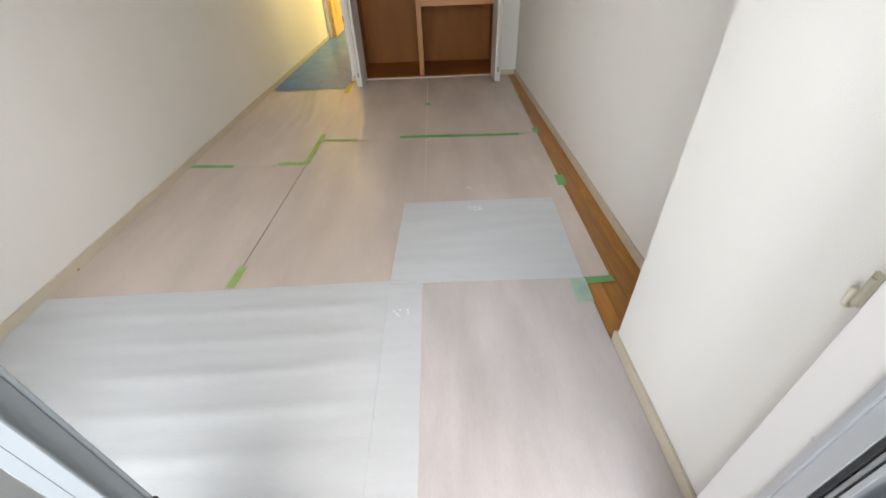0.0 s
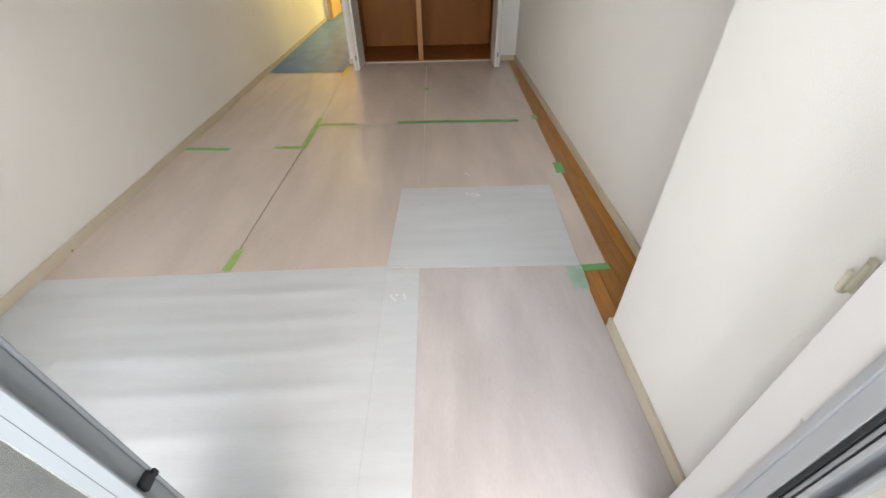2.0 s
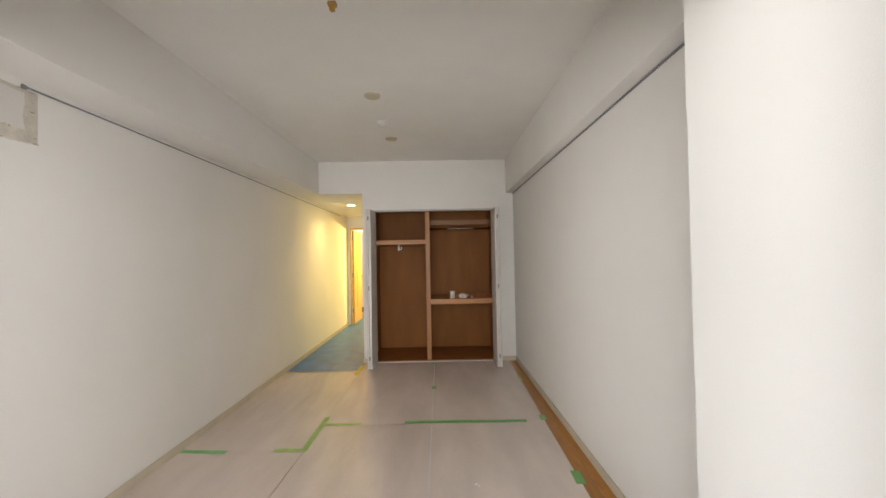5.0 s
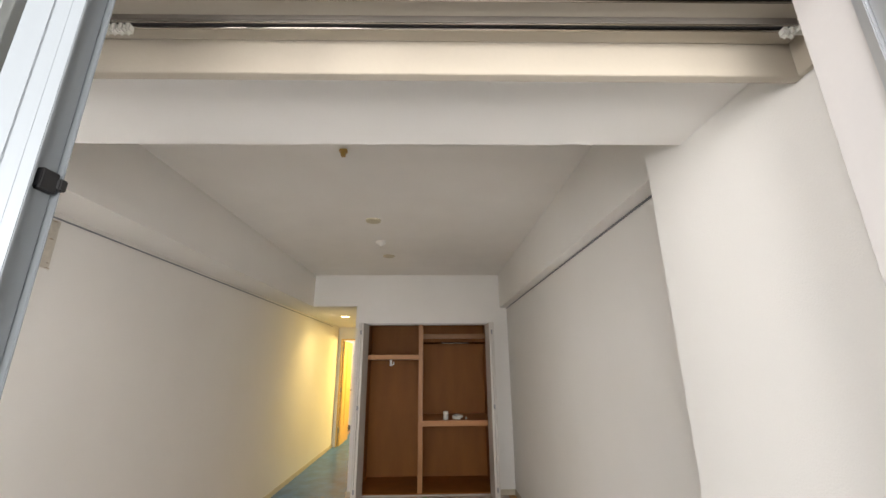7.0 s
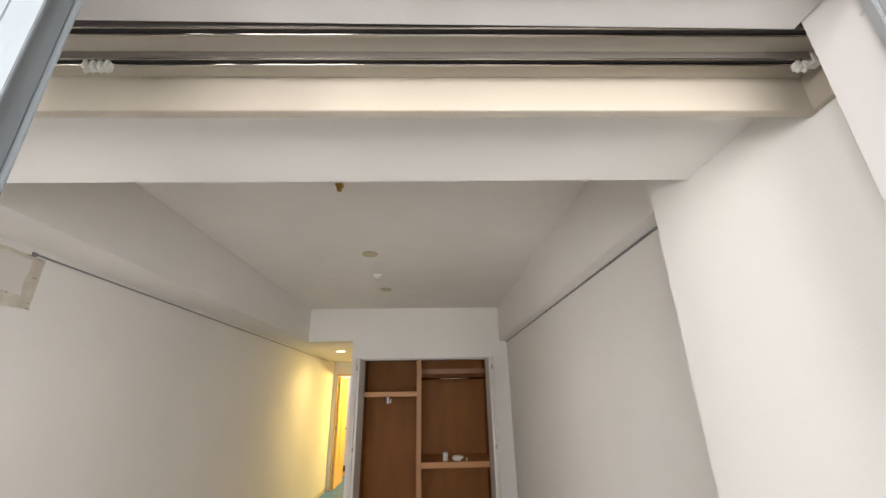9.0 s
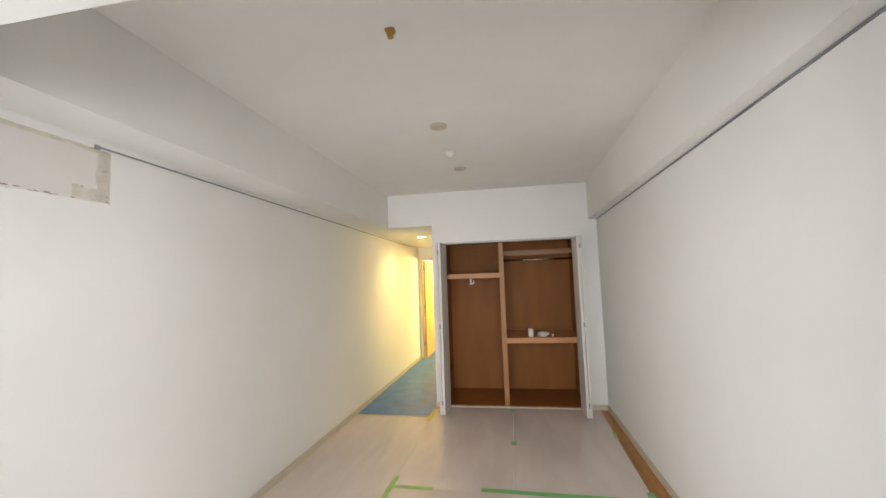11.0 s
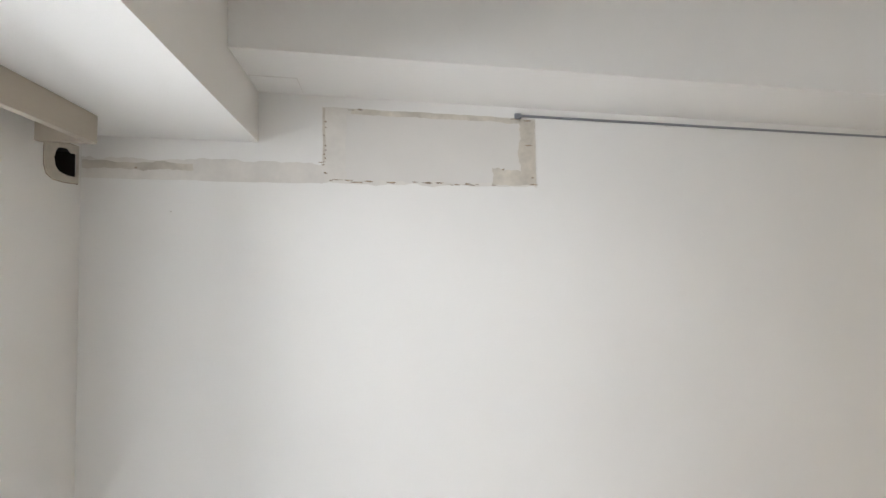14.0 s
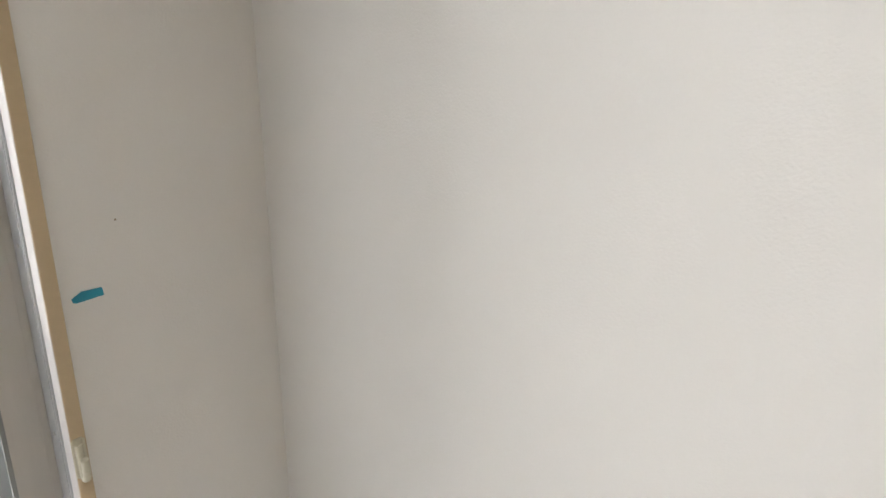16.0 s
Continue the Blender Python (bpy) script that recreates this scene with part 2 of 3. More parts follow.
# ---- structure ----
def prism(name, corners, z0, z1, mat, label, bevel=0.0):
    """An upright solid over a four-cornered plan."""
    bm = bmesh.new()
    f = bm.faces.new([bm.verts.new((x, y, z0)) for x, y in corners])
    r = bmesh.ops.extrude_face_region(bm, geom=[f])
    for v in (g for g in r["geom"] if isinstance(g, bmesh.types.BMVert)):
        v.co.z = z1
    if bevel:
        bmesh.ops.bevel(bm, geom=list(bm.edges), offset=bevel, segments=2, affect="EDGES")
    return tagged(finish(name, bm, mat), label, "", "", "structure")


floor = structure("floor", [(XL - 0.1, XR + 0.1, 0.70, YE + 3, -0.12, -0.014)], FLOOR, "wooden floor under protective boards")
structure("ceiling", [(XL - 0.1, XR + 0.1, 0.5, YF + 0.1, ZC, ZC + 0.1)], CEIL, "off-white papered ceiling")
structure("ceiling", [(XL - 0.1, XR + 0.1, YF + 0.1, YE + 3, ZB + 0.02, ZB + 0.12)], CEIL, "lower off-white hallway ceiling")
structure("wall_left", [(XL - 0.12, XL, 0.6, YE, 0, ZC)], WALL, "long off-white papered side wall")
structure("wall_right", [(XR, XR + 0.12, 0.6, YF + 0.9, 0, ZC)], WALL, "off-white papered side wall")
structure("wall_closet", [(XC, -0.036, YF, YF + 0.12, 0, ZC), (1.662, XR, YF, YF + 0.12, 0, ZC), (-0.036, 1.662, YF, YF + 0.12, 2.045, ZC), (XL, XC, YF, YF + 0.12, ZB + 0.02, ZC)], WALL, "off-white wall round the closet opening")
structure("wall_hall", [(XC, XC + 0.1, YF + 0.12, YE, 0, ZB + 0.02)], WALL, "hallway wall behind the closet")
prism("beam_left", [(XL, 1.26), (-0.775, 1.26), (-0.720, YF), (XL, YF)], ZB + 0.019, ZC, WALL, "boxed beam along the side wall")
structure("beam_right", [(1.802, XR, 0.9, YF, ZB - 0.007, ZC)], WALL, "shallow boxed beam along the side wall")
prism("beam_window", [(XL, 0.62), (XP, 0.62), (XP, 1.271), (XL, 1.296)], 2.106, ZC, WALL, "deep boxed beam above the window")
structure("pillar", [(XP, XR, 0.766, YP, 0, ZC)], WALL, "white papered pillar beside the window", 0.003)
structure("wall_window", [(XL, JL - 0.02, 0.62, YW, 0, 1.965), (XL, JL - 0.02, 0.62, YW, 2.047, 2.106), (XL, -1.036, 0.62, YW, 1.965, 2.047), (-0.946, JL - 0.02, 0.62, YW, 1.965, 2.047), (-1.036, -0.946, 0.62, 0.70, 1.965, 2.047)], WALL, "short off-white wall beside the window")
structure("wall_window_side", [(JR + 0.06, XR, 0.62, 0.762, 0, ZC)], WALL, "wall behind the casing")
structure("wall_hall_end", [(XL - 0.5, -0.97, YE, YE + 0.1, 0, ZB + 0.02), (-0.97, XC + 0.4, YE, YE + 0.1, 2.04, ZB + 0.02)], WALL, "end wall of the hallway")
structure("wall_hall_far", [(XL - 0.6, XR, YE + 3, YE + 3.1, 0, ZB + 0.1), (XL - 0.6, XL - 0.5, YE, YE + 3, 0, ZB + 0.1), (0.75, 0.85, YE - 0.4, YE + 3, 0, ZB + 0.1), (XC + 0.1, 0.85, YE - 0.5, YE - 0.4, 0, ZB + 0.1)], WALL, "walls of the entrance beyond the hallway")

structure("baseboard", [(XL, XL + 0.012, YW, YE, 0, 0.06)], BASE, "beige vinyl baseboard", 0.002)
structure("baseboard", [(XR - 0.012, XR, YP, YF, 0, 0.06)], BASE, "beige vinyl baseboard", 0.002)
structure("baseboard", [(1.672, XR - 0.012, YF - 0.012, YF, 0, 0.06)], BASE, "beige vinyl baseboard", 0.002)
structure("baseboard", [(XP - 0.012, XP, 0.80, YP + 0.012, 0, 0.06), (XP, XR - 0.012, YP, YP + 0.012, 0, 0.06)], BASE, "beige vinyl baseboard", 0.002)
structure("baseboard", [(XC, -0.048, YF - 0.012, YF, 0, 0.06), (XC - 0.012, XC, YF - 0.012, YE, 0, 0.06)], BASE, "beige vinyl baseboard", 0.002)

# window casing
casing = structure("window_casing", [(JR, JR + 0.131, 0.69, 0.766, -0.01, ZH + 0.021), (JL - 0.02, JL, 0.735, 0.784, -0.01, ZH + 0.021), (JL - 0.02, JR, 0.715, 0.778, ZH, ZH + 0.021), (JL, JR, 0.64, 0.750, -0.02, 0.035)], TRIM, "pale window casing", 0.002)

# picture rails
structure("rail_bracket", [(XL + 0.004, XL + 0.013, 2.196, 2.222, 2.232, 2.252)], STEEL, "small grey end clip of the picture rail", 0.002)
structure("picture_rail", [(XL + 0.004, XL + 0.010, 2.20, YE - 0.6, 2.240, 2.2485)], STEEL, "thin grey metal picture rail", 0.001)
structure("picture_rail", [(XR - 0.009, XR, YP, YF, 2.240, 2.2485)], STEEL, "thin grey metal picture rail", 0.001)

# curtain box with two rails, all slightly out of square with the room
def askew(bm, slope):
    """Draws the plan back towards the window as x grows, about x = 0.4."""
    for v in bm.verts:
        v.co.y -= slope * (v.co.x - 0.4)
    return bm


cbox = thing("curtain_box", (0.35, 0.91, 2.03), "cream curtain box under the window beam", "curtain box")
for name, dims in (("front_board", (-0.87, XP - 0.0005, 0.906, 0.926, 2.028, 2.1055)), ("end_board", (-0.87, -0.85, YW + 0.012, 0.905, 2.028, 2.1055)), ("end_board", (XP - 0.014, XP - 0.0008, YW + 0.02, 0.905, 2.029, 2.1055)), ("top_board", (-0.849, XP - 0.015, YW + 0.014, 0.905, 2.1025, 2.1055))):
    bm = bmesh.new()
    add_box(bm, *dims, 0.0012)
    part(name, askew(bm, 0.008), CREAM, cbox)
for yy, x1, spots in ((0.797, 1.515, (1.500, 1.512)), (0.857, 1.545, (0.306, 0.318, 0.330, 0.342, 1.521, 1.533))):
    rail = thing("curtain_rail", (0.35, yy, 2.09), "metal curtain rail with a dark slot and white runners", "curtain rail", "curtain rails above the window")
    bm = bmesh.new()
    add_box(bm, -0.80, x1, yy - 0.009, yy + 0.0085, 2.0915, 2.1023, 0.0008)
    add_box(bm, -0.80, x1, yy - 0.009, yy - 0.0065, 2.0870, 2.0915, 0.0005)
    part("rail_body", askew(bm, 0.012), RAIL, rail, "dull bronze-grey rail body")
    bm = bmesh.new()
    add_box(bm, -0.80, x1, yy - 0.0093, yy - 0.0058, 2.0855, 2.0872, 0.0005)
    part("front_lip", askew(bm, 0.012), CHROME, rail, "polished lip", True)
    bm = bmesh.new()
    add_box(bm, -0.80, x1, yy - 0.0058, yy + 0.0045, 2.0900, 2.0914)
    part("slot", askew(bm, 0.012), RUBBER, rail, "dark slot")
    bm = bmesh.new()
    add_rod(bm, (-0.80, yy + 0.0066, 2.0885), (x1, yy + 0.0066, 2.0885), 0.0027)
    part("rod", askew(bm, 0.012), CHROME, rail, "polished round lip", True)
    for xx in spots:
        bm = bmesh.new()
        add_box(bm, xx, xx + 0.0095, yy - 0.005, yy + 0.010, 2.073, 2.0898, 0.0028)
        add_box(bm, xx + 0.003, xx + 0.0065, yy - 0.001, yy + 0.006, 2.068, 2.076, 0.001)
        part("runner", askew(bm, 0.012), PLASTIC, rail, "white plastic runner")
    for xx in (-0.815, x1):
        bm = bmesh.new()
        add_box(bm, xx, xx + 0.022, yy - 0.011, yy + 0.011, 2.080, 2.1022, 0.003)
        part("end_cap", askew(bm, 0.012), PLASTIC, rail, "white plastic end cap")

# outside of the opening: tiled wall, frame
frame_ob = thing("window_frame", (0.4, 0.6, 0), "silver aluminium frame of the sliding window", "window frame")


def jamb(o, d):
    """A vertical frame profile at o; d is the way outwards from the opening."""
    bm = bmesh.new()
    for a, b, y0, y1 in ((-0.004, 0.05, 0.679, 0.692), (0.002, 0.05, 0.650, 0.679), (0.012, 0.05, 0.636, 0.642), (0.006, 0.05, 0.622, 0.630), (0.016, 0.05, 0.600, 0.606), (0.05, 0.07, 0.46, 0.69)):
        lo, hi = sorted((o + d * a, o + d * b))
        add_box(bm, lo, hi, y0, y1, -0.02, 2.12, 0.0012)
    part("jamb", bm, ALU, frame_ob)
    lo, hi = sorted((o + d * 0.004, o + d * 0.012))
    box_part("brush_seal", (lo, hi, 0.643, 0.649, 0.0, 2.10), RUBBER, frame_ob, "black brush seal", 0)


jamb(JR, 1)
bm = bmesh.new()
for a, b, y0, y1 in ((-0.002, 0.02, 0.66, 0.735), (0.002, 0.02, 0.654, 0.66), (-0.003, 0.02, 0.722, 0.728), (0.02, 0.05, 0.46, 0.66)):
    add_box(bm, JL - b, JL - a, y0, y1, -0.02, 2.12, 0.0012)
part("jamb", bm, ALU, frame_ob)
# Strip over the casing front; its tan imitates that face turned from the window.
box_part("edge_strip", (JL - 0.019, JL - 0.0005, 0.784, 0.7865, 0.0, ZH), SHADED_EDGE, frame_ob, "front strip of the casing, tinted tan for its unlit side", 0)
bm = bmesh.new()
for y0, y1, z0 in ((0.679, 0.715, 2.078), (0.655, 0.679, 2.088), (0.600, 0.606, 2.07), (0.625, 0.63, 2.078), (0.545, 0.555, 2.07), (0.46, 0.48, 2.07), (0.46, 0.69, 2.11)):
    add_box(bm, JL, JR + 0.05, y0, y1, z0, 2.125, 0.0012)
part("head", bm, ALU, frame_ob)
bm = bmesh.new()
for y0, y1, z1 in ((0.60, 0.645, 0.03), (0.575, 0.58, 0.034), (0.53, 0.535, 0.03), (0.48, 0.485, 0.03), (0.44, 0.60, 0.0)):
    add_box(bm, JL, JR + 0.05, y0, y1, -0.05, z1, 0.001)
part("sill_track", bm, ALU, frame_ob)

# tiled reveal outside the frame
XT = JR + 0.045
structure("mortar_strip", [(XT - 0.004, XT + 0.1, 0.583, 0.600, -0.2, 2.14)], MORTAR, "beige mortar beside the tiles")
structure("outer_wall", [(XL - 2, JL - 0.07, 0.36, 0.61, -0.3, 2.9), (XT + 0.1, XR + 2, 0.36, 0.60, -0.3, 2.9), (JL - 0.05, JR + 0.12, 0.36, 0.62, 2.20, 2.9)], GROUT, "outer wall behind the tiles")
tile_wall = structure("tile_bed", [(XT + 0.002, XT + 0.1, 0.36, 0.583, -0.2, 2.6)], GROUT, "grout bed of the tiled reveal")
tile_mesh = None
for r in range(42):
    bm = None
    if tile_mesh is None:
        bm = bmesh.new()
        add_box(bm, -0.004, 0.004, -0.108, 0.108, -0.0285, 0.0285, 0.002)
        t0 = part("tile", bm, TILE, tile_wall, "white glazed tile")
        tile_mesh = t0.data
    else:
        t0 = new("tile", tile_mesh)
        t0.parent = tile_wall
    t0.location = (XT, 0.472, -0.15 + r * 0.0622)

# sliding sashes
def sash(x0, x1, y0, y1, label, latches=(), wide=False, metal=None):
    metal = metal or ALU_WHITE
    front = metal
    s = thing("sliding_sash", ((x0 + x1) / 2, y0, 0.0), label, "window sash", "sashes of the sliding window")
    w, t = 0.054, y1 - y0
    for a, side in ((x0, -1), (x1 - w, 1)):
        # Wide sash: right stile and rails carry painted shade, left stile the lit tone.
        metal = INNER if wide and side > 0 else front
        bm = bmesh.new()
        # hollow section: body, two lips along the outer side, a raised flange on the face
        o = a + w if side > 0 else a
        add_box(bm, a + (0 if side > 0 else 0.005), a + w - (0.005 if side > 0 else 0), y0 + 0.003, y1 - 0.002, 0.03, 2.08, 0.001)
        part("stile", bm, metal, s)
        lo, hi = sorted((o, o - side * 0.012))
        box_part("lip", (lo, hi, y0, y0 + 0.0029, 0.03, 2.08), metal, s, "", 0.0006)
        box_part("lip", (lo, hi, y1 - 0.0019, y1, 0.03, 2.08), metal, s, "", 0.0006)
        for near, far, out in ((0.0125, 0.0280, 0.0012), (0.0292, 0.054, 0.0016)):
            lo, hi = sorted((o - side * near, o - side * far))
            box_part("flange", (lo, hi, y0 + out, y0 + 0.0029, 0.03, 2.08), metal, s, "", 0.0006)
        box_part("gasket", (min(o - side * 0.054, o - side * 0.057), max(o - side * 0.054, o - side * 0.060), y0 + 0.006, y1 - 0.006, 0.10, 2.02), INNER, s, "grey glazing bead", 0)
    box_part("rail", (x0 + w, x1 - w, y0 + 0.002, y1 - 0.002, 0.03, 0.10), metal, s)
    box_part("rail", (x0 + w, x1 - w, y0 + 0.002, y1 - 0.002, 2.02, 2.08), metal, s)
    g = box_part("pane", (x0 + w, x1 - w, (y0 + y1) / 2 - 0.002, (y0 + y1) / 2 + 0.002, 0.10, 2.02), GLASS, s, "clear glass", 0)
    g.visible_shadow = False
    if wide:
        # Recessed channel, its shade painted in as dark grey.
        box_part("channel", (x1 - 0.115, x1 - 0.062, y0 + 0.012, y1, 0.10, 2.02), DARK_GREY, s, "inner channel painted dark for the shade inside it")
        box_part("flange", (x1 - 0.15, x1 - 0.118, y0 + 0.004, y1, 0.10, 2.02), INNER, s, "flange in painted shade grey")
    for z in latches:
        bm = bmesh.new()
        add_box(bm, x1 - 0.006, x1 + 0.0005, y0 + 0.007, y1 - 0.004, z - 0.009, z + 0.009, 0.001)
        add_box(bm, x1 - 0.002, x1 + 0.0035, y1 - 0.006, y1 + 0.001, z - 0.005, z + 0.005, 0.001)
        part("latch", bm, RUBBER, s, "black latch keeper")
    return s


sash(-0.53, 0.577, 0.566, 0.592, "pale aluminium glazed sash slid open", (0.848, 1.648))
# Added sheet and bars, standing in for the dark look of the reflecting glass.
screen = thing("dark_glass_sheet", (0.3, 0.608, 0.03), "dark sheet added behind the open sash to stand in for dark glass", "insect screen")
box_part("mesh", (0.16, 0.446, 0.6075, 0.6085, 0.05, 2.055), DARK_SHEET, screen, "added dark sheet", 0)
for x0 in (0.148, 0.446):
    box_part("side_bar", (x0, x0 + 0.012, 0.602, 0.614, 0.035, 2.066), INNER, screen, "grey bar")
for z0 in (0.036, 2.055):
    box_part("rail", (0.1605, 0.4455, 0.603, 0.613, z0, z0 + 0.011), INNER, screen, "grey rail")
sash(-0.668, 0.43, 0.628, 0.655, "aluminium glazed inner sash standing closed, right stile and rails in painted shade grey", wide=True, metal=INNER_SASH)
for k, z in enumerate((0.36, 0.70, 1.04, 1.38, 1.72, 2.02)):
    for x0, name in ((JR + 0.001, "screw"), (JL + 0.001, "screw")):
        bm = bmesh.new()
        add_rod(bm, (x0 - 0.002, 0.697, z), (x0 + 0.003, 0.697, z), 0.0035, 12)
        part(name, bm, SCREW, frame_ob, "small steel screw", True)
for xx in (-0.2, 0.13, 0.475, 0.815, 1.152, 1.405):
    bm = bmesh.new()
    add_rod(bm, (xx, 0.702, 2.0755), (xx, 0.702, 2.084), 0.004, 12)
    part("screw", bm, SCREW, frame_ob, "small steel screw", True)
bm = bmesh.new()
add_box(bm, 1.40, 1.458, 0.628, 0.652, 2.035, 2.068, 0.006)
part("stopper", bm, AGED, frame_ob, "yellowed plastic stopper block")
bm = bmesh.new()
add_box(bm, 0.885, 0.915, 0.655, 0.668, 2.05, 2.08, 0.003)
add_box(bm, 0.87, 0.93, 0.648, 0.656, 2.062, 2.078, 0.002)
part("catch", bm, PLASTIC, frame_ob, "cream plastic catch")

# closet
closet = thing("closet", (0.82, 6.0, 0), "open built-in closet of reddish brown board", "closet")
D = 0.80
box_part("back_panel", (-0.07, 1.70, YF + D, YF + D + 0.02, 0, 2.3), CLOSET, closet)
box_part("side_panel", (-0.07, -0.035, YF + 0.12, YF + D, 0, 2.3), CLOSET, closet)
box_part("side_panel", (1.661, 1.70, YF + 0.12, YF + D, 0, 2.3), CLOSET, closet)
box_part("bottom", (-0.034, 1.660, YF + 0.02, YF + D, 0, 0.022), CLOSET, closet)
box_part("top", (-0.034, 1.660, YF + 0.12, YF + D, 2.25, 2.27), CLOSET, closet)
box_part("divider", (0.705, 0.762, YF + 0.03, YF + 0.10, 0.02, 2.045), CLOSET_POST, closet, "lighter wooden post")
box_part("divider_panel", (0.72, 0.74, YF + 0.10, YF + D, 0.02, 2.25), CLOSET, closet)
box_part("upper_shelf", (-0.034, 0.72, YF + 0.06, YF + D, 1.584, 1.642), CLOSET_TRIM, closet, "wooden shelf")
box_part("middle_shelf", (0.74, 1.660, YF + 0.04, YF + D, 0.765, 0.83), CLOSET_TRIM, closet, "wooden shelf")
box_part("upper_rail", (0.74, 1.660, YF + D - 0.30, YF + D - 0.27, 1.878, 1.945), CLOSET_TRIM, closet)
bm = bmesh.new()
add_rod(bm, (0.74, YF + 0.35, 1.805), (1.660, YF + 0.35, 1.805), 0.013)
part("hanging_rod", bm, CHROME, closet, "chrome hanging rod", True)
structure("closet_frame", [(-0.048, -0.034, YF - 0.012, YF + 0.12, 0, 2.05), (1.658, 1.672, YF - 0.012, YF + 0.12, 0, 2.05), (-0.034, 1.658, YF - 0.012, YF + 0.12, 2.03, 2.05), (-0.034, 1.658, YF - 0.012, YF + 0.02, -0.01, 0.012)], TRIM, "pale closet frame", 0.002)


def folding_door(x, side):
    d = thing("folding_door", (x, YF, 0.01), "off-white folding closet door folded open", "closet door", "folding doors of the closet")
    for k in range(2):
        x0 = x + side * 0.034 * k
        bm = bmesh.new()
        a, b = sorted((x0, x0 + side * 0.028))
        add_box(bm, a, b, YF - 0.335, YF + 0.0, 0.012, 2.025, 0.003)
        part("panel", bm, FOLD, d)
    for z in (0.12, 1.0, 1.88):
        bm = bmesh.new()
        a, b = sorted((x + side * 0.022, x + side * 0.040))
        add_box(bm, a, b, YF - 0.340, YF - 0.330, z, z + 0.05, 0.001)
        part("hinge", bm, STEEL, d, "small grey hinge")
    return d


folding_door(0.040, -1).matrix_world = pose(0.046, YF - 0.016, 0.01, 0, 0, -3.0)
folding_door(1.590, 1).matrix_world = pose(1.588, YF - 0.016, 0.01, 0, 0, 1.6)

# hallway door and sheet
door = thing("hall_door", (-0.93, YE, 0), "yellow-lit wooden door standing open", "door")
box_part("leaf", (-0.965, -0.93, YE + 0.05, YE + 0.85, 0.01, 2.0), DOORWOOD, door, "", 0.003)
box_part("glass_slot", (-0.931, -0.927, YE + 0.30, YE + 0.40, 0.35, 1.85), AMBER, door, "narrow amber glass slot", 0.0005)
bm = bmesh.new()
add_rod(bm, (-0.93, YE + 0.78, 1.0), (-0.88, YE + 0.78, 1.0), 0.009)
add_rod(bm, (-0.885, YE + 0.785, 1.0), (-0.885, YE + 0.67, 1.0), 0.008)
part("handle", bm, STEEL, door, "metal lever handle", True)
for z in (0.25, 1.0, 1.8):
    box_part("hinge", (-0.968, -0.950, YE + 0.035, YE + 0.05, z, z + 0.09), STEEL, door, "small metal hinge", 0.001)
structure("door_frame", [(-0.995, -0.97, YE - 0.03, YE + 0.12, 0, 2.04), (-0.97, 0.0, YE - 0.03, YE + 0.12, 2.015, 2.04)], DOORWOOD, "wooden door frame", 0.002)

lamp = thing("downlight", (-0.53, 6.80, ZB + 0.01), "round warm recessed downlight", "ceiling light")
bm = bmesh.new()
add_lathe(bm, [(0.06, -0.002), (0.062, 0.0), (0.062, 0.006)], (-0.53, 6.80, ZB + 0.0145))
part("lamp_disc", bm, LAMP, lamp, "glowing warm disc")
bm = bmesh.new()
bmesh.ops.create_cone(bm, cap_ends=False, segments=32, radius1=0.072, radius2=0.062, depth=0.01, matrix=Matrix.Translation((-0.53, 6.80, ZB + 0.014)))
part("ring", bm, PLASTIC, lamp, "white ring")


# ---- boards on the floor ----
def ripple(x, y, kind):
    """Height of the creases in a board: ridges across it, or soft folds along it."""
    if kind == "across":
        fade = min(1, max(0, (x + 1.0) * 1.6))
        return fade * (0.7 * (0.5 + 0.5 * math.sin((y + 0.02 * noise.noise((x * 1.3, y, 2))) * 6.28318 / 0.168 + 0.5)) ** 3 + 0.4 * noise.noise((x * 0.8, y * 9, 7.7)))
    if kind == "along":
        q = x + 0.10 * y + 0.18 * noise.noise((y * 0.7, 3, 1))
        return 0.5 + 0.7 * noise.noise((q * 7.0, y * 0.55, 5.2)) + 0.3 * noise.noise((q * 19.0, y * 0.9, 1.2))
    return 0.0


def board(name, x0, x1, y0, y1, z, mat, label, group="protective boards on the floor", wave=0.0, t=0.003, kind="", calm=9.0, warp=None):
    """A thin plastic board, slightly uneven, with edges of its own; warp sets it out of square."""
    bm = bmesh.new()
    nx, ny = max(2, int((x1 - x0) / (0.02 if kind == "along" else 0.06))), max(2, int((y1 - y0) / (0.014 if kind == "across" else 0.06)))

    def height(x, y):
        f = min(1.0, max(0.0, (calm - x) / 0.12), (x - x0) / 0.15, (x1 - x) / 0.15, (y - y0) / 0.12, (y1 - y) / 0.12)
        return z + t + wave * ripple(x, y, kind) * f * f * (3 - 2 * f)

    xs = [x0 + (x1 - x0) * i / nx for i in range(nx + 1)]
    ys = [y0 + (y1 - y0) * j / ny for j in range(ny + 1)]
    top = [[bm.verts.new((x, y, height(x, y))) for y in ys] for x in xs]
    for i in range(nx):
        for j in range(ny):
            bm.faces.new((top[i][j], top[i + 1][j], top[i + 1][j + 1], top[i][j + 1])).smooth = True
    for (xa, ya), (xb, yb) in (((x0, y0), (x1, y0)), ((x1, y0), (x1, y1)), ((x1, y1), (x0, y1)), ((x0, y1), (x0, y0))):
        bm.faces.new([bm.verts.new(v) for v in ((xa, ya, z + t), (xb, yb, z + t), (xb, yb, z), (xa, ya, z))])
    bm.faces.new([bm.verts.new(v) for v in ((x0, y0, z), (x0, y1, z), (x1, y1, z), (x1, y0, z))])
    if warp:
        for v in bm.verts:
            v.co.x, v.co.y = warp(v.co.x, v.co.y)
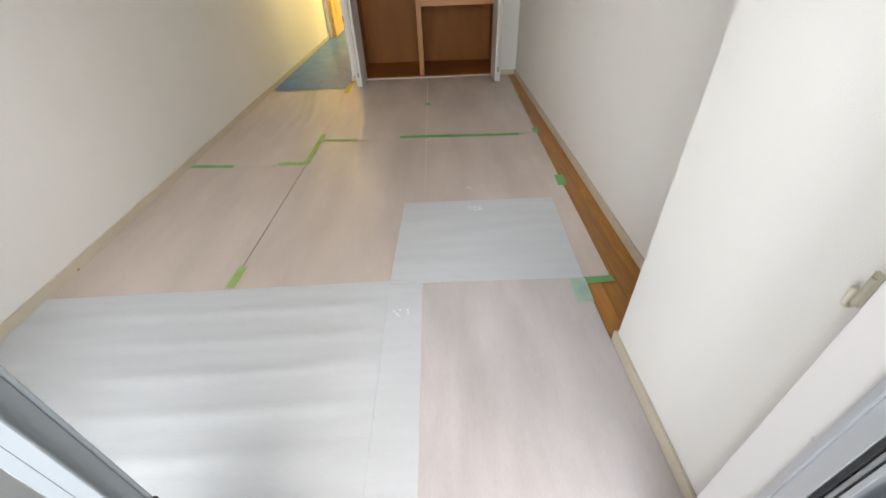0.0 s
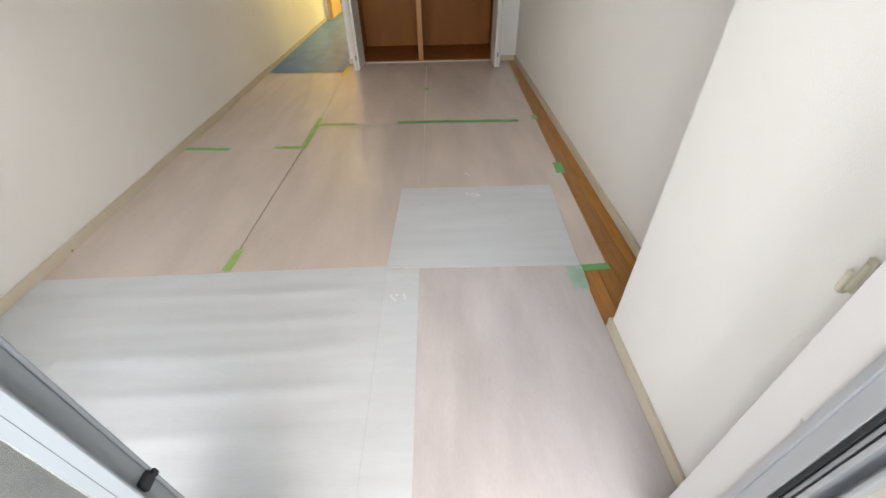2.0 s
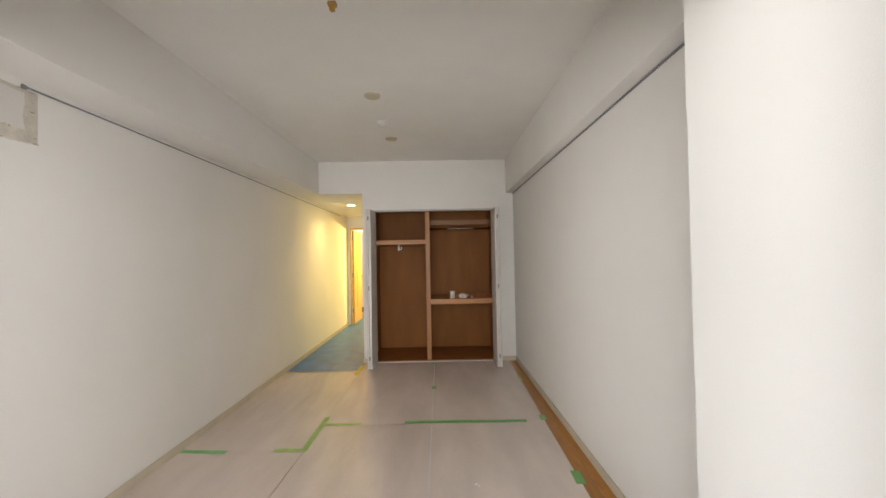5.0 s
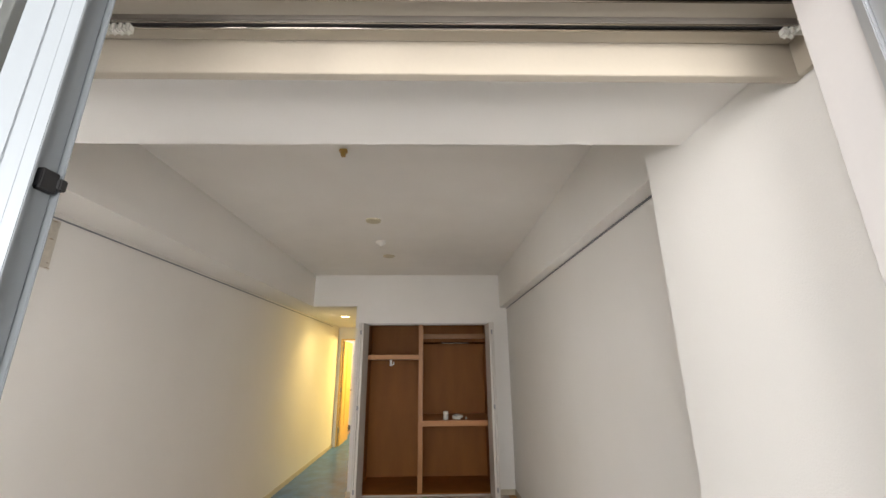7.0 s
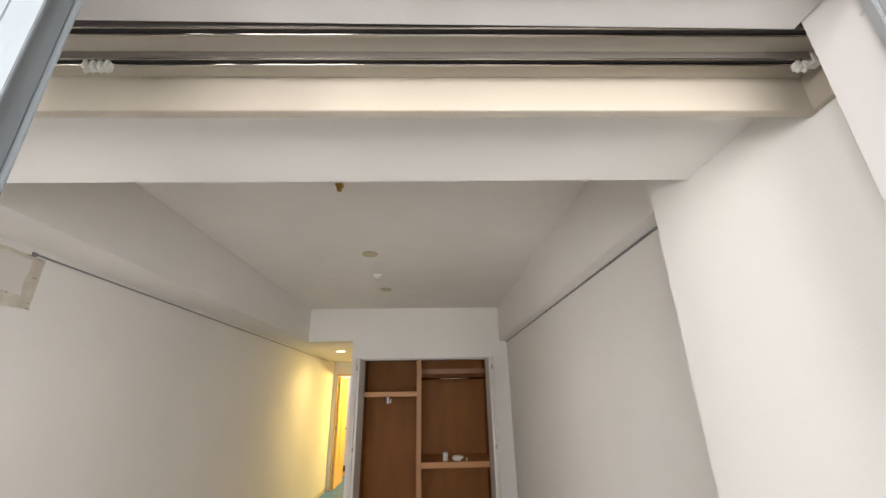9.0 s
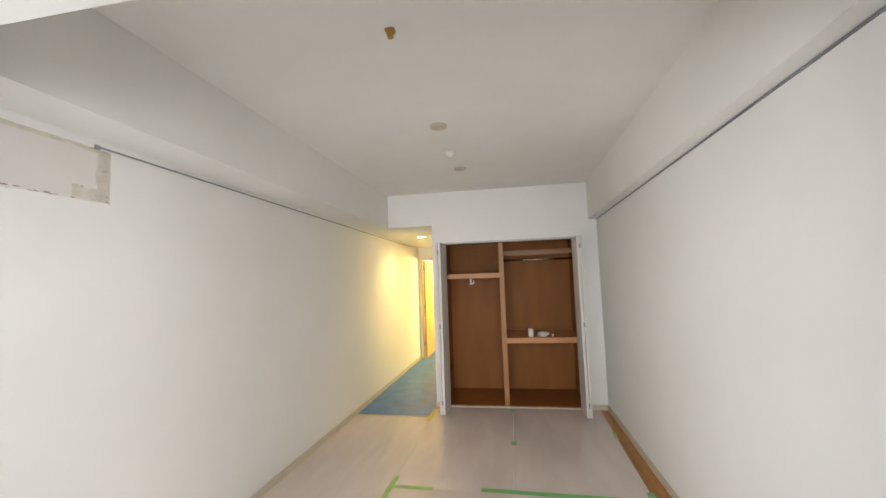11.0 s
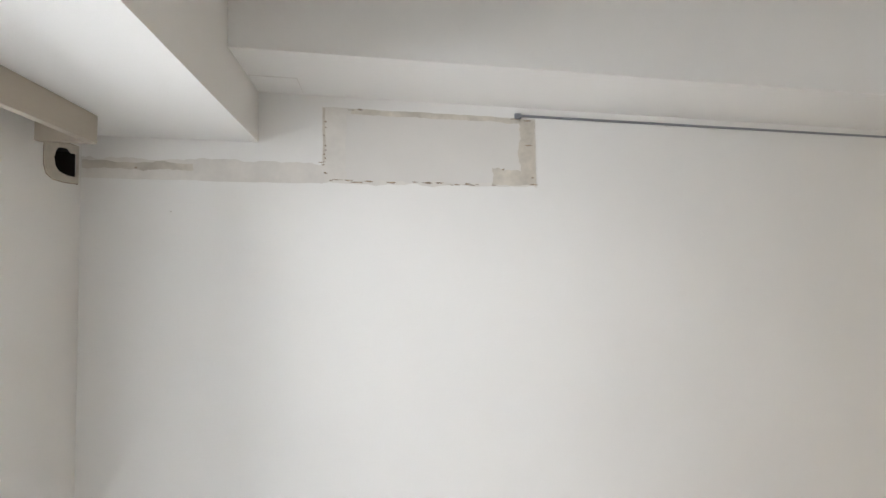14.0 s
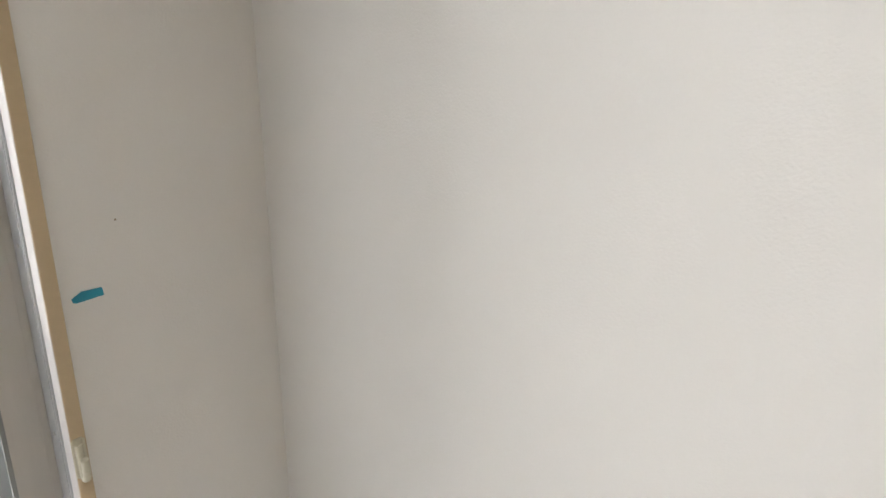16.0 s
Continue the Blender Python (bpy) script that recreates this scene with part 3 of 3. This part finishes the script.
    me = bpy.data.meshes.new(name)
    bm.to_mesh(me)
    bm.free()
    me.materials.append(mat)
    return tagged(new(name, me), label, "protective board", group)


XB = XL + 0.013
board("floor_board", XB, -0.1270, 3.2815, 5.2950, 0.0, PINK, "pinkish clear board laid on the wood floor by the wall", wave=0.009, kind="along")
board("floor_board", XB, -0.1400, 1.8150, 3.2805, 0.0, PINK, "pinkish clear board laid on the wood floor by the wall", warp=lambda x, y: (x + (x - XB) / (-0.14 - XB) * 0.024 * (y - 2.85), y))
board("floor_board", -0.1330, 0.7990, 1.8150, 3.7195, 0.0, PINK, "creased pinkish clear board along the middle of the room", wave=0.009, kind="along", calm=0.63, warp=lambda x, y: (x + (0.799 - x) / 0.932 * 0.024 * (y - 2.95), y))
board("floor_board", -0.1255, 0.7990, 3.7205, 5.6650, 0.0, PINK, "pinkish clear board before the closet", wave=0.009, kind="along")
board("floor_board", 0.8000, 1.740, 1.8200, 3.7195, 0.0, PINK, "pinkish clear board beside the bare wood strip", warp=lambda x, y: (x + (x - 0.8) * 0.020 * (y - 2.85), y))
board("floor_board", 0.8000, 1.758, 3.7205, 5.6650, 0.0, PINK, "pinkish clear board before the closet", warp=lambda x, y: (x + (x - 0.8) * 0.022 * (y - 3.72), y))
board("floor_board", 0.7995, 1.583, 0.755, 1.8495, 0.0035, PINK_PALE, "pale pinkish clear board at the window", wave=0.006, kind="along")
board("white_floor_board", XB, 0.6345, 0.840, 1.8620, 0.0035, WHITE_SHEET, "milky white board with creases across it at the window", wave=0.0045, kind="across", warp=lambda x, y: (x, y + (y - 0.84) / 1.022 * 0.021 * x))
board("white_floor_board", 0.6350, 1.588, 1.8505, 2.6200, 0.0038, WHITE_SHEET, "milky white board laid over the others", warp=lambda x, y: (x + 0.045 * (y - 1.85), y - 0.015 * (x - 1.1) * (2.62 - y) / 0.77))
board("white_floor_board", 0.6350, 0.7990, 0.790, 1.8495, 0.0035, WHITE_SHEET, "narrow milky white overlap of two boards", wave=0.002, kind="along")
board("blue_sheet", XB, XC - 0.014, 5.3000, YE + 2, 0.0, BLUE, "crinkled blue protective sheet along the hallway", "", 0.006, 0.003, "along")


# ---- tapes ----
def tape(a, b, w, mat, label, z=0.0085, name="masking_tape"):
    """A strip of tape from a to b on the floor."""
    a, b = Vector((*a, 0)), Vector((*b, 0))
    n = (b - a).normalized().cross(Vector((0, 0, 1))) * w / 2
    d = (b - a).normalized()
    rag = [Vector((0, 0, 0)), d * w * 0.18, d * -w * 0.1]
    low = [a - n, a + rag[1] * 0.4, a + n, b + n, b + rag[2], b - n]
    bm = bmesh.new()
    lo = [bm.verts.new(v + Vector((0, 0, z))) for v in low]
    f = bm.faces.new(lo)
    r = bmesh.ops.extrude_face_region(bm, geom=[f])
    for v in (g for g in r["geom"] if isinstance(g, bmesh.types.BMVert)):
        v.co.z += 0.0005
    return tagged(finish(name, bm, mat), label, "tape", "tapes on the floor")


tape((-0.163, 1.872), (-0.152, 2.040), 0.045, GREEN_PALE, "pale green tape over a seam of the boards", 0.0038)
tape((-0.128, 3.265), (-0.122, 3.890), 0.045, GREEN_PALE, "pale green tape over a seam of the boards", 0.0058)
tape((-0.353, 3.292), (-0.145, 3.280), 0.055, GREEN_PALE, "pale green tape across a seam of the boards", 0.0062)
tape((-1.04, 3.308), (-0.692, 3.279), 0.05, GREEN, "green tape beside the baseboard", 0.0058)
tape((-0.10, 3.728), (0.206, 3.719), 0.045, GREEN_PALE, "pale green tape across a seam of the boards", 0.0062)
tape((0.566, 3.742), (1.604, 3.714), 0.055, GREEN, "green tape across the boards", 0.0058)
tape((0.806, 4.570), (0.808, 4.665), 0.05, GREEN, "short piece of green tape", 0.0058)
tape((0.80, 5.520), (0.80, 5.620), 0.05, GREEN, "short piece of green tape", 0.0058)
tape((1.752, 3.725), (1.760, 3.835), 0.05, GREEN, "green tape at the edge of the boards", 0.0058)
tape((1.732, 2.775), (1.740, 2.930), 0.06, GREEN, "green tape at the edge of the boards", 0.0058)
tape((1.588, 1.826), (1.732, 1.834), 0.045, GREEN, "green tape on the bare wood", 0.0036)
tape((1.550, 1.680), (1.557, 1.840), 0.075, TEAL_PALE, "green tape showing through a clear board", 0.0068)
tape((-0.122, 5.560), (-0.140, 5.120), 0.06, YELLOW, "yellow tape at the corner of the closet", 0.0058)
tape((XL + 0.02, 5.298), (XC - 0.02, 5.298), 0.02, YELLOW, "yellow tape along the edge of the blue sheet", 0.0066)
# Added pale strips for the doubled thickness where the boards overlap.
board("seam_overlap", 0.7965, 0.8055, 1.8900, 3.6800, 0.0031, PINK_PALE, "paler strip added for the overlap of two boards", "tapes on the floor", t=0.0006)
board("seam_overlap", 0.7965, 0.8055, 3.7600, 5.6400, 0.0031, PINK_PALE, "paler strip added for the overlap of two boards", "tapes on the floor", t=0.0006)
tape((0.785, 0.712), (0.80, 0.728), 0.03, LIGHTBLUE, "light blue tape on the window sill", 0.0455)
tape((1.43, 0.715), (1.455, 0.725), 0.03, PURPLE, "purple tape on the window sill", 0.0455)

tape((1.776, 4.80), (1.782, 4.98), 0.035, GREEN_PALE, "pale green tape at the edge of the boards", 0.0058)
for px, py, n in ((1.11, 2.53, 12), (0.70, 1.65, 7), (1.085, 2.80, 3)):
    bm = bmesh.new()
    for k in range(n):
        a, r = random.random() * 6.28, random.random() * 0.05
        cx, cy, rr = px + r * math.cos(a), py + r * math.sin(a) * 0.8, 0.004 + 0.009 * random.random()
        lo = [bm.verts.new((cx + rr * math.cos(q * 1.2566 + a) * (0.5 + random.random()), cy + rr * math.sin(q * 1.2566 + a) * (0.5 + random.random()), (0.0074 if n > 3 else 0.0036) + k * 0.00017)) for q in range(5)]
        bm.faces.new(lo)
    r = bmesh.ops.extrude_face_region(bm, geom=list(bm.faces))
    for v in (g for g in r["geom"] if isinstance(g, bmesh.types.BMVert)):
        v.co.z += 0.0001
    tagged(finish("tape_residue", bm, RESIDUE), "scraps of clear tape stuck on the boards", "tape", "scraps of tape")

# ---- ceiling fixtures ----
for yy, xx in ((3.505, 0.376), (4.66, 0.388)):
    bm = bmesh.new()
    add_lathe(bm, [(0.050, -0.012), (0.062, -0.010), (0.066, 0.0)], (xx, yy, ZC))
    tagged(finish("blank_cover", bm, AGED, True), "round aged cream blank cover on the ceiling", "ceiling cover", "covers on the ceiling")
bm = bmesh.new()
add_lathe(bm, [(0.018, -0.045), (0.024, -0.03), (0.045, -0.022), (0.052, -0.005), (0.052, 0.0)], (0.366, 4.13, ZC))
tagged(finish("smoke_detector", bm, PLASTIC, True), "small white smoke detector on the ceiling", "smoke detector")
bm = bmesh.new()
add_box(bm, 0.357, 0.383, 2.325, 2.35, ZC - 0.045, ZC, 0.004)
add_box(bm, 0.348, 0.392, 2.32, 2.355, ZC - 0.02, ZC, 0.004)
tagged(finish("ceiling_hook", bm, AMBER), "small amber ceiling hook", "hook")

# ---- left wall patch, hole ----
def ragged(name, y0, y1, z0, z1, out, mat, label, rough=(0.004, 0.004, 0.004, 0.004), seed=0.0):
    """A thin layer on the side wall with torn edges: low, far, top, near."""
    pts = []
    def run(a, b, n, amp, up):
        for k in range(n):
            f = k / n
            y, z = a[0] + (b[0] - a[0]) * f, a[1] + (b[1] - a[1]) * f
            q = amp * (noise.noise((y * 14 + seed, z * 14, seed)) + 0.5 * noise.noise((y * 60, z * 60, seed)))
            pts.append((y, z + q) if up else (y + q, z))
    ny, nz = max(6, int((y1 - y0) / 0.012)), max(5, int((z1 - z0) / 0.012))
    run((y0, z0), (y1, z0), ny, rough[0], True)
    run((y1, z0), (y1, z1), nz, rough[1], False)
    run((y1, z1), (y0, z1), ny, rough[2], True)
    run((y0, z1), (y0, z0), nz, rough[3], False)
    bm = bmesh.new()
    f = bm.faces.new([bm.verts.new((XL + out, y, z)) for y, z in pts])
    r = bmesh.ops.extrude_face_region(bm, geom=[f])
    for v in (g for g in r["geom"] if isinstance(g, bmesh.types.BMVert)):
        v.co.x = XL + 0.0002
    bmesh.ops.triangulate(bm, faces=[q for q in bm.faces if len(q.verts) > 4])
    return tagged(finish(name, bm, mat), label, "", "", "structure")


ragged("old_wall_patch", 1.503, 2.281, 1.976, 2.238, 0.0015, PLASTER, "bare plaster where an air conditioner hung", (0.008, 0.003, 0.003, 0.003), 1)
ragged("old_wall_patch", 2.216, 2.278, 1.985, 2.232, 0.0025, GRIME, "grimy edge of the bare plaster", (0.01, 0.004, 0.004, 0.012), 2)
ragged("old_wall_patch", 1.60, 2.22, 2.218, 2.236, 0.0025, GRIME, "grimy edge of the bare plaster", (0.007, 0.003, 0.004, 0.003), 3)
ragged("old_wall_patch", 2.105, 2.22, 1.982, 2.045, 0.0028, GRIME, "stain on the bare plaster", (0.006, 0.004, 0.02, 0.03), 4)
ragged("old_wall_patch", 1.585, 2.212, 1.986, 2.217, 0.0022, PATCH, "old paper left on the plaster", (0.008, 0.010, 0.004, 0.012), 5)
ragged("wall_strip", YW, 1.503, 1.972, 2.040, 0.0015, PLASTER, "bare strip of plaster towards the pipe hole", (0.003, 0.002, 0.012, 0.001), 6)
ragged("wall_strip", YW + 0.004, 1.10, 2.005, 2.030, 0.0022, GRIME, "grey smear on the bare strip", (0.014, 0.01, 0.010, 0.001), 7)
ragged("old_wall_patch", 1.504, 1.512, 2.05, 2.235, 0.003, GRIME, "torn paper edge of the bare plaster", (0.002, 0.002, 0.002, 0.003), 8)
rnd = random.Random(11)
spots = [(1.60, 2.232, 0.03), (1.63, 2.235, 0.02), (1.955, 1.978, 0.026), (1.975, 1.979, 0.03), (2.02, 1.979, 0.05), (1.497, 2.044, 0.016), (1.506, 2.036, 0.012), (1.512, 2.008, 0.014), (0.934, 2.008, 0.010), (2.266, 2.012, 0.012), (2.20, 2.232, 0.04), (2.25, 2.228, 0.03), (2.25, 2.134, 0.035), (1.62, 1.979, 0.05), (2.15, 2.040, 0.012)]
spots += [(1.52 + 0.75 * rnd.random(), 1.980 + 0.006 * rnd.random(), 0.012 + 0.03 * rnd.random()) for q in range(16)]
spots += [(1.508 + 0.006 * rnd.random(), 2.00 + 0.22 * rnd.random(), 0.008) for q in range(8)]
for y, z, length in spots:
    # an irregular little blot
    bm = bmesh.new()
    tall = 0.003 + 0.005 * rnd.random()
    ring = [(math.cos(a) * (0.6 + 0.6 * rnd.random()), math.sin(a) * (0.4 + 0.9 * rnd.random())) for a in (q * 0.5236 for q in range(12))]
    bm.faces.new([bm.verts.new((XL + 0.0034, y + p * length / 2, z + r * tall / 2)) for p, r in ring])
    bmesh.ops.triangulate(bm, faces=list(bm.faces))
    tagged(finish("wall_stain", bm, STAIN), "brown stain at the torn paper edge", "", "", "structure")
bm = bmesh.new()
add_box(bm, XL + 0.011, XL + 0.0145, 2.055, 2.072, 0.004, 0.016, 0.001)
tagged(finish("wall_mark", bm, STAIN), "small dark scuff at the foot of the baseboard", "", "", "structure")
bm = bmesh.new()
add_box(bm, -0.774, -0.771, YW + 0.0002, YW + 0.0008, 1.417, 1.420)
tagged(finish("wall_mark", bm, STAIN), "tiny dark mark on the short wall", "", "", "structure")
ragged("wall_mark", 1.033, 1.0355, 1.868, 1.8705, 0.001, STAIN, "small dark mark on the wallpaper", (0.0, 0.0, 0.0, 0.0))

# faint plate on the underside of the boxed beam
structure("beam_patch", [(-1.036, -0.935, 1.30, 1.44, ZB + 0.0165, ZB + 0.0195)], WALL, "painted-over plate on the beam", 0.0008)
structure("beam_patch_edge", [(-1.038, -0.933, 1.299, 1.442, ZB + 0.0180, ZB + 0.0195)], PATCH, "faint edge of the plate")

# pipe hole: a ragged plate round an opening into the wall
bm = bmesh.new()
outer = [(-1.041, 1.950), (-0.985, 1.945), (-0.945, 1.946), (-0.922, 1.958), (-0.914, 1.980), (-0.913, 2.010), (-0.914, 2.040), (-0.920, 2.050), (-0.950, 2.055), (-0.985, 2.060), (-1.015, 2.063), (-1.041, 2.064), (-1.041, 2.030), (-1.041, 1.990)]
inner = [(-1.030, 1.968), (-1.000, 1.966), (-0.985, 1.968), (-0.965, 1.972), (-0.952, 1.985), (-0.947, 2.008), (-0.954, 2.030), (-0.962, 2.040), (-0.982, 2.045), (-0.998, 2.046), (-1.012, 2.036), (-1.034, 2.040), (-1.036, 2.018), (-1.036, 1.990)]
vo = [bm.verts.new((x, YW + 0.004, z)) for x, z in outer]
vi = [bm.verts.new((x, YW + 0.003, z)) for x, z in inner]
for k in range(len(vo)):
    n = (k + 1) % len(vo)
    bm.faces.new((vo[k], vo[n], vi[n], vi[k]))
r = bmesh.ops.extrude_face_region(bm, geom=list(bm.faces))
for v in (g for g in r["geom"] if isinstance(g, bmesh.types.BMVert)):
    v.co.y = YW + 0.0002
bm2 = bmesh.new()
bm2.faces.new([bm2.verts.new((-0.977 + (x + 0.977) * 1.045, YW + 0.0012, 2.004 + (z - 2.004) * 1.05)) for x, z in outer[:11]] + [bm2.verts.new((-1.043, YW + 0.0012, 2.066)), bm2.verts.new((-1.043, YW + 0.0012, 2.046)), bm2.verts.new((-0.95, YW + 0.0012, 2.048)), bm2.verts.new((-0.943, YW + 0.0012, 2.01)), bm2.verts.new((-0.946, YW + 0.0012, 1.966)), bm2.verts.new((-1.038, YW + 0.0012, 1.964))])
tagged(finish("pipe_hole_edge", bm2, STAIN), "dark torn edge round the pipe hole", "", "", "structure")
structure_plate = tagged(finish("pipe_hole_rim", bm, GRIME), "grimy torn rim round a pipe hole", "", "", "structure")
structure("pipe_hole_inside", [(-1.036, -0.946, 0.700, 0.702, 1.966, 2.046), (-1.0355, -1.0345, 0.702, 0.778, 1.966, 2.046), (-0.9475, -0.9465, 0.702, 0.778, 1.966, 2.046), (-1.034, -0.948, 0.702, 0.778, 1.9655, 1.9665), (-1.034, -0.948, 0.702, 0.778, 2.0455, 2.0465)], BLACKHOLE, "dark inside of the pipe hole")

# blue tape and curtain hook on the short wall
bm = bmesh.new()
vs = [bm.verts.new((x, YW + 0.001, z)) for x, z in ((-0.7406, 1.3066), (-0.7425, 1.2925), (-0.7060, 1.2865), (-0.7015, 1.2880), (-0.7000, 1.2945), (-0.7134, 1.3050))]
f = bm.faces.new(vs)
bmesh.ops.extrude_face_region(bm, geom=[f])
for v in vs:
    v.co.y = YW + 0.0002
tagged(finish("wall_tape", bm, CYAN), "small blue tape on the short wall", "tape")
bm = bmesh.new()
vs = [bm.verts.new((x, 1.2805, z)) for x, z in ((-0.355, 2.145), (-0.368, 2.146), (-0.371, 2.185), (-0.380, 2.192), (-0.379, 2.204), (-0.358, 2.203))]
f = bm.faces.new(vs)
bmesh.ops.extrude_face_region(bm, geom=[f])
for v in vs:
    v.co.y = 1.2798
tagged(finish("wall_tape", bm, CYAN), "short strip of blue tape on the beam above the window", "tape")


def add_tube(bm, points, radius, segments=10):
    """A round bar bent along the points."""
    pts = [Vector(p) for p in points]
    rings = []
    for k, p in enumerate(pts):
        d = (pts[min(k + 1, len(pts) - 1)] - pts[max(k - 1, 0)]).normalized()
        side = d.cross(Vector((0, 1, 0.01))).normalized()
        up = d.cross(side)
        rings.append([bm.verts.new(p + (side * math.cos(a) + up * math.sin(a)) * radius) for a in (6.28318 * q / segments for q in range(segments))])
    for lo, hi in zip(rings, rings[1:]):
        for q in range(segments):
            bm.faces.new((lo[q], lo[(q + 1) % segments], hi[(q + 1) % segments], hi[q]))
    bm.faces.new(rings[-1])
    bm.faces.new(rings[0][::-1])


def tieback(at, rz):
    """An upright U-shaped hook: one leg on the wall, one standing off it."""
    bm = bmesh.new()
    u = [(0.0, 0.0, 0.036), (0.0, 0.0, -0.018)]
    u += [(0.013 - 0.013 * math.cos(a), 0.0, -0.018 - 0.015 * math.sin(a)) for a in (0.4, 0.8, 1.2, 1.57, 1.94, 2.34, 2.74)]
    u += [(0.026, 0.0, -0.018), (0.026, 0.0, 0.008), (0.028, 0.0, 0.016)]
    add_tube(bm, [(a * 0.8, b, c * 0.85) for a, b, c in u], 0.0052)
    add_box(bm, -0.006, -0.0005, -0.009, 0.009, -0.032, 0.042, 0.003)
    h = tagged(finish("curtain_hook", bm, HOOK, True), "cream plastic curtain tieback hook on the wall", "curtain hook", "curtain tieback hooks")
    h.matrix_world = pose(*at, 0, 0, rz)


tieback((XP - 0.005, 0.860, 0.848), 180)
tieback((-0.676, 0.7925, 1.02), 90)

# things on the closet shelf
bm = bmesh.new()
add_lathe(bm, [(0.030, 0), (0.034, 0.003), (0.034, 0.045), (0.031, 0.048), (0.031, 0.052), (0.034, 0.055), (0.034, 0.095), (0.030, 0.10)], (1.06, YF + 0.14, 0.83))
tagged(finish("spool", bm, PLASTIC, True), "white round spool on the closet shelf", "spool")
bm = bmesh.new()
bmesh.ops.create_icosphere(bm, subdivisions=3, radius=0.05)
for v in bm.verts:
    v.co *= 0.75 + 0.7 * abs(noise.noise(v.co * 28))
    v.co.z = max(0, v.co.z * 0.8 + 0.028)
    v.co.x *= 1.35
bmesh.ops.translate(bm, vec=(1.21, YF + 0.16, 0.8302), verts=bm.verts)
tagged(finish("plastic_bag", bm, PLASTIC, True), "crumpled white plastic bag on the closet shelf", "plastic bag")
bm = bmesh.new()
add_lathe(bm, [(0.010, 0), (0.012, 0.004), (0.012, 0.026), (0.007, 0.03)], (1.325, YF + 0.15, 0.83), 16)
tagged(finish("small_cap", bm, PLASTIC, True), "small white cap on the closet shelf", "cap")
bm = bmesh.new()
add_box(bm, 0.318, 0.342, YF + 0.12, YF + 0.15, 1.50, 1.5835, 0.003)
add_box(bm, 0.342, 0.372, YF + 0.125, YF + 0.145, 1.51, 1.525, 0.003)
add_box(bm, 0.360, 0.374, YF + 0.125, YF + 0.145, 1.52, 1.555, 0.003)
tagged(finish("coat_hook", bm, PLASTIC), "white plastic hook under the closet shelf", "hook")

# ---- outside ----
structure("balcony_floor", [(-6, 7, -1.1, 0.46, -0.25, -0.10)], CONCRETE, "grey concrete balcony floor")
# Unseen slab, added to keep steep sky light off the floor by the window.
structure("overhead_blocker", [(-6, 7, -1.3, 0.36, 2.45, 2.6)], CONCRETE, "unseen slab added to block light from the high sky")
para = thing("balcony_railing", (0, -1.05, -0.10), "grey balcony panels with a pale metal handrail", "balcony railing")
for k in range(4):
    box_part("panel", (-6 + k * 3.2 + 0.005, -2.8 + k * 3.2 - 0.005, -1.12, -1.07, 0.31, 0.74), PANEL, para)
box_part("handrail", (-6, 7, -1.15, -1.05, 0.74, 0.775), INNER, para, "grey handrail")
box_part("lower_rail", (-6, 7, -1.13, -1.055, 0.285, 0.31), ALU_WHITE, para)
box_part("kerb", (-6, 7, -1.16, -1.04, -0.10, 0.285), PANEL, para)
structure("ground", [(-300, 300, -600, 0.3, -6.2, -6)], PAVING, "pale paved ground below the balcony")
structure("grass_strip", [(-120, 60, -72, -58, -6, -5.5)], GRASS, "green verge beyond the parking area")
structure("road", [(-120, 60, -57, -46, -6, -5.97)], CONCRETE, "grey road beyond the parking area")
for cx, cy, label in ((-10.5, -34, "bright red parked car on the ground below"), (-17.0, -44, "red parked car near the road")):
    car = thing("parked_car", (cx, cy, -6), label, "car", "parked cars on the ground below")
    box_part("body", (cx - 3, cx + 3, cy - 0.9, cy + 0.9, -5.7, -4.9), RED, car, "", 0.15)
    box_part("cabin", (cx - 1.6, cx + 1.3, cy - 0.8, cy + 0.8, -4.9, -4.4), DARK_GREY, car, "", 0.2)
    for x in (cx - 1.9, cx + 1.9):
        for y in (cy - 0.85, cy + 0.85):
            bm = bmesh.new()
            add_rod(bm, (x, y - 0.1, -5.68), (x, y + 0.1, -5.68), 0.32, 20)
            part("wheel", bm, RUBBER, car)
house = thing("far_building", (-26, -75, -6), "pale grey building across the open ground", "building")
box_part("wall", (-60, 10, -90, -78, -6, 2.5), SHADE_GREY, house, "", 0)
box_part("roof", (-61, 11, -91, -77.6, 2.5, 2.9), PANEL, house, "", 0)
for k in range(16):
    for z in (-4.6, -1.4):
        box_part("window", (-58 + k * 4.2, -56 + k * 4.2, -78.02, -77.95, z, z + 1.5), DARK_GREY, house, "", 0)

# ---- bare wood planks ----
def planks(x0, x1, y0, y1, width, length, seed):
    """Rows of strips with staggered end joints, children of the floor."""
    rnd = random.Random(seed)
    n = int(round((x1 - x0) / width))
    w = (x1 - x0) / n
    for k in range(n):
        y = y0 - rnd.random() * length * (1 if y1 - y0 > length else 0)
        while y < y1:
            a, b = max(y, y0), min(y + length, y1)
            if b - a > 0.02:
                bm = bmesh.new()
                add_box(bm, x0 + k * w + 0.0006, x0 + (k + 1) * w - 0.0006, a + 0.0006, b - 0.0006, -0.0138, -0.0012, 0.0006)
                part("plank", bm, FLOOR, floor)
            y += length


planks(1.588, 1.902, YP, YF, 0.0755, 0.91, 3)
planks(JL, XP - 0.012, 0.732, 0.93, 0.0755, 0.91, 5)
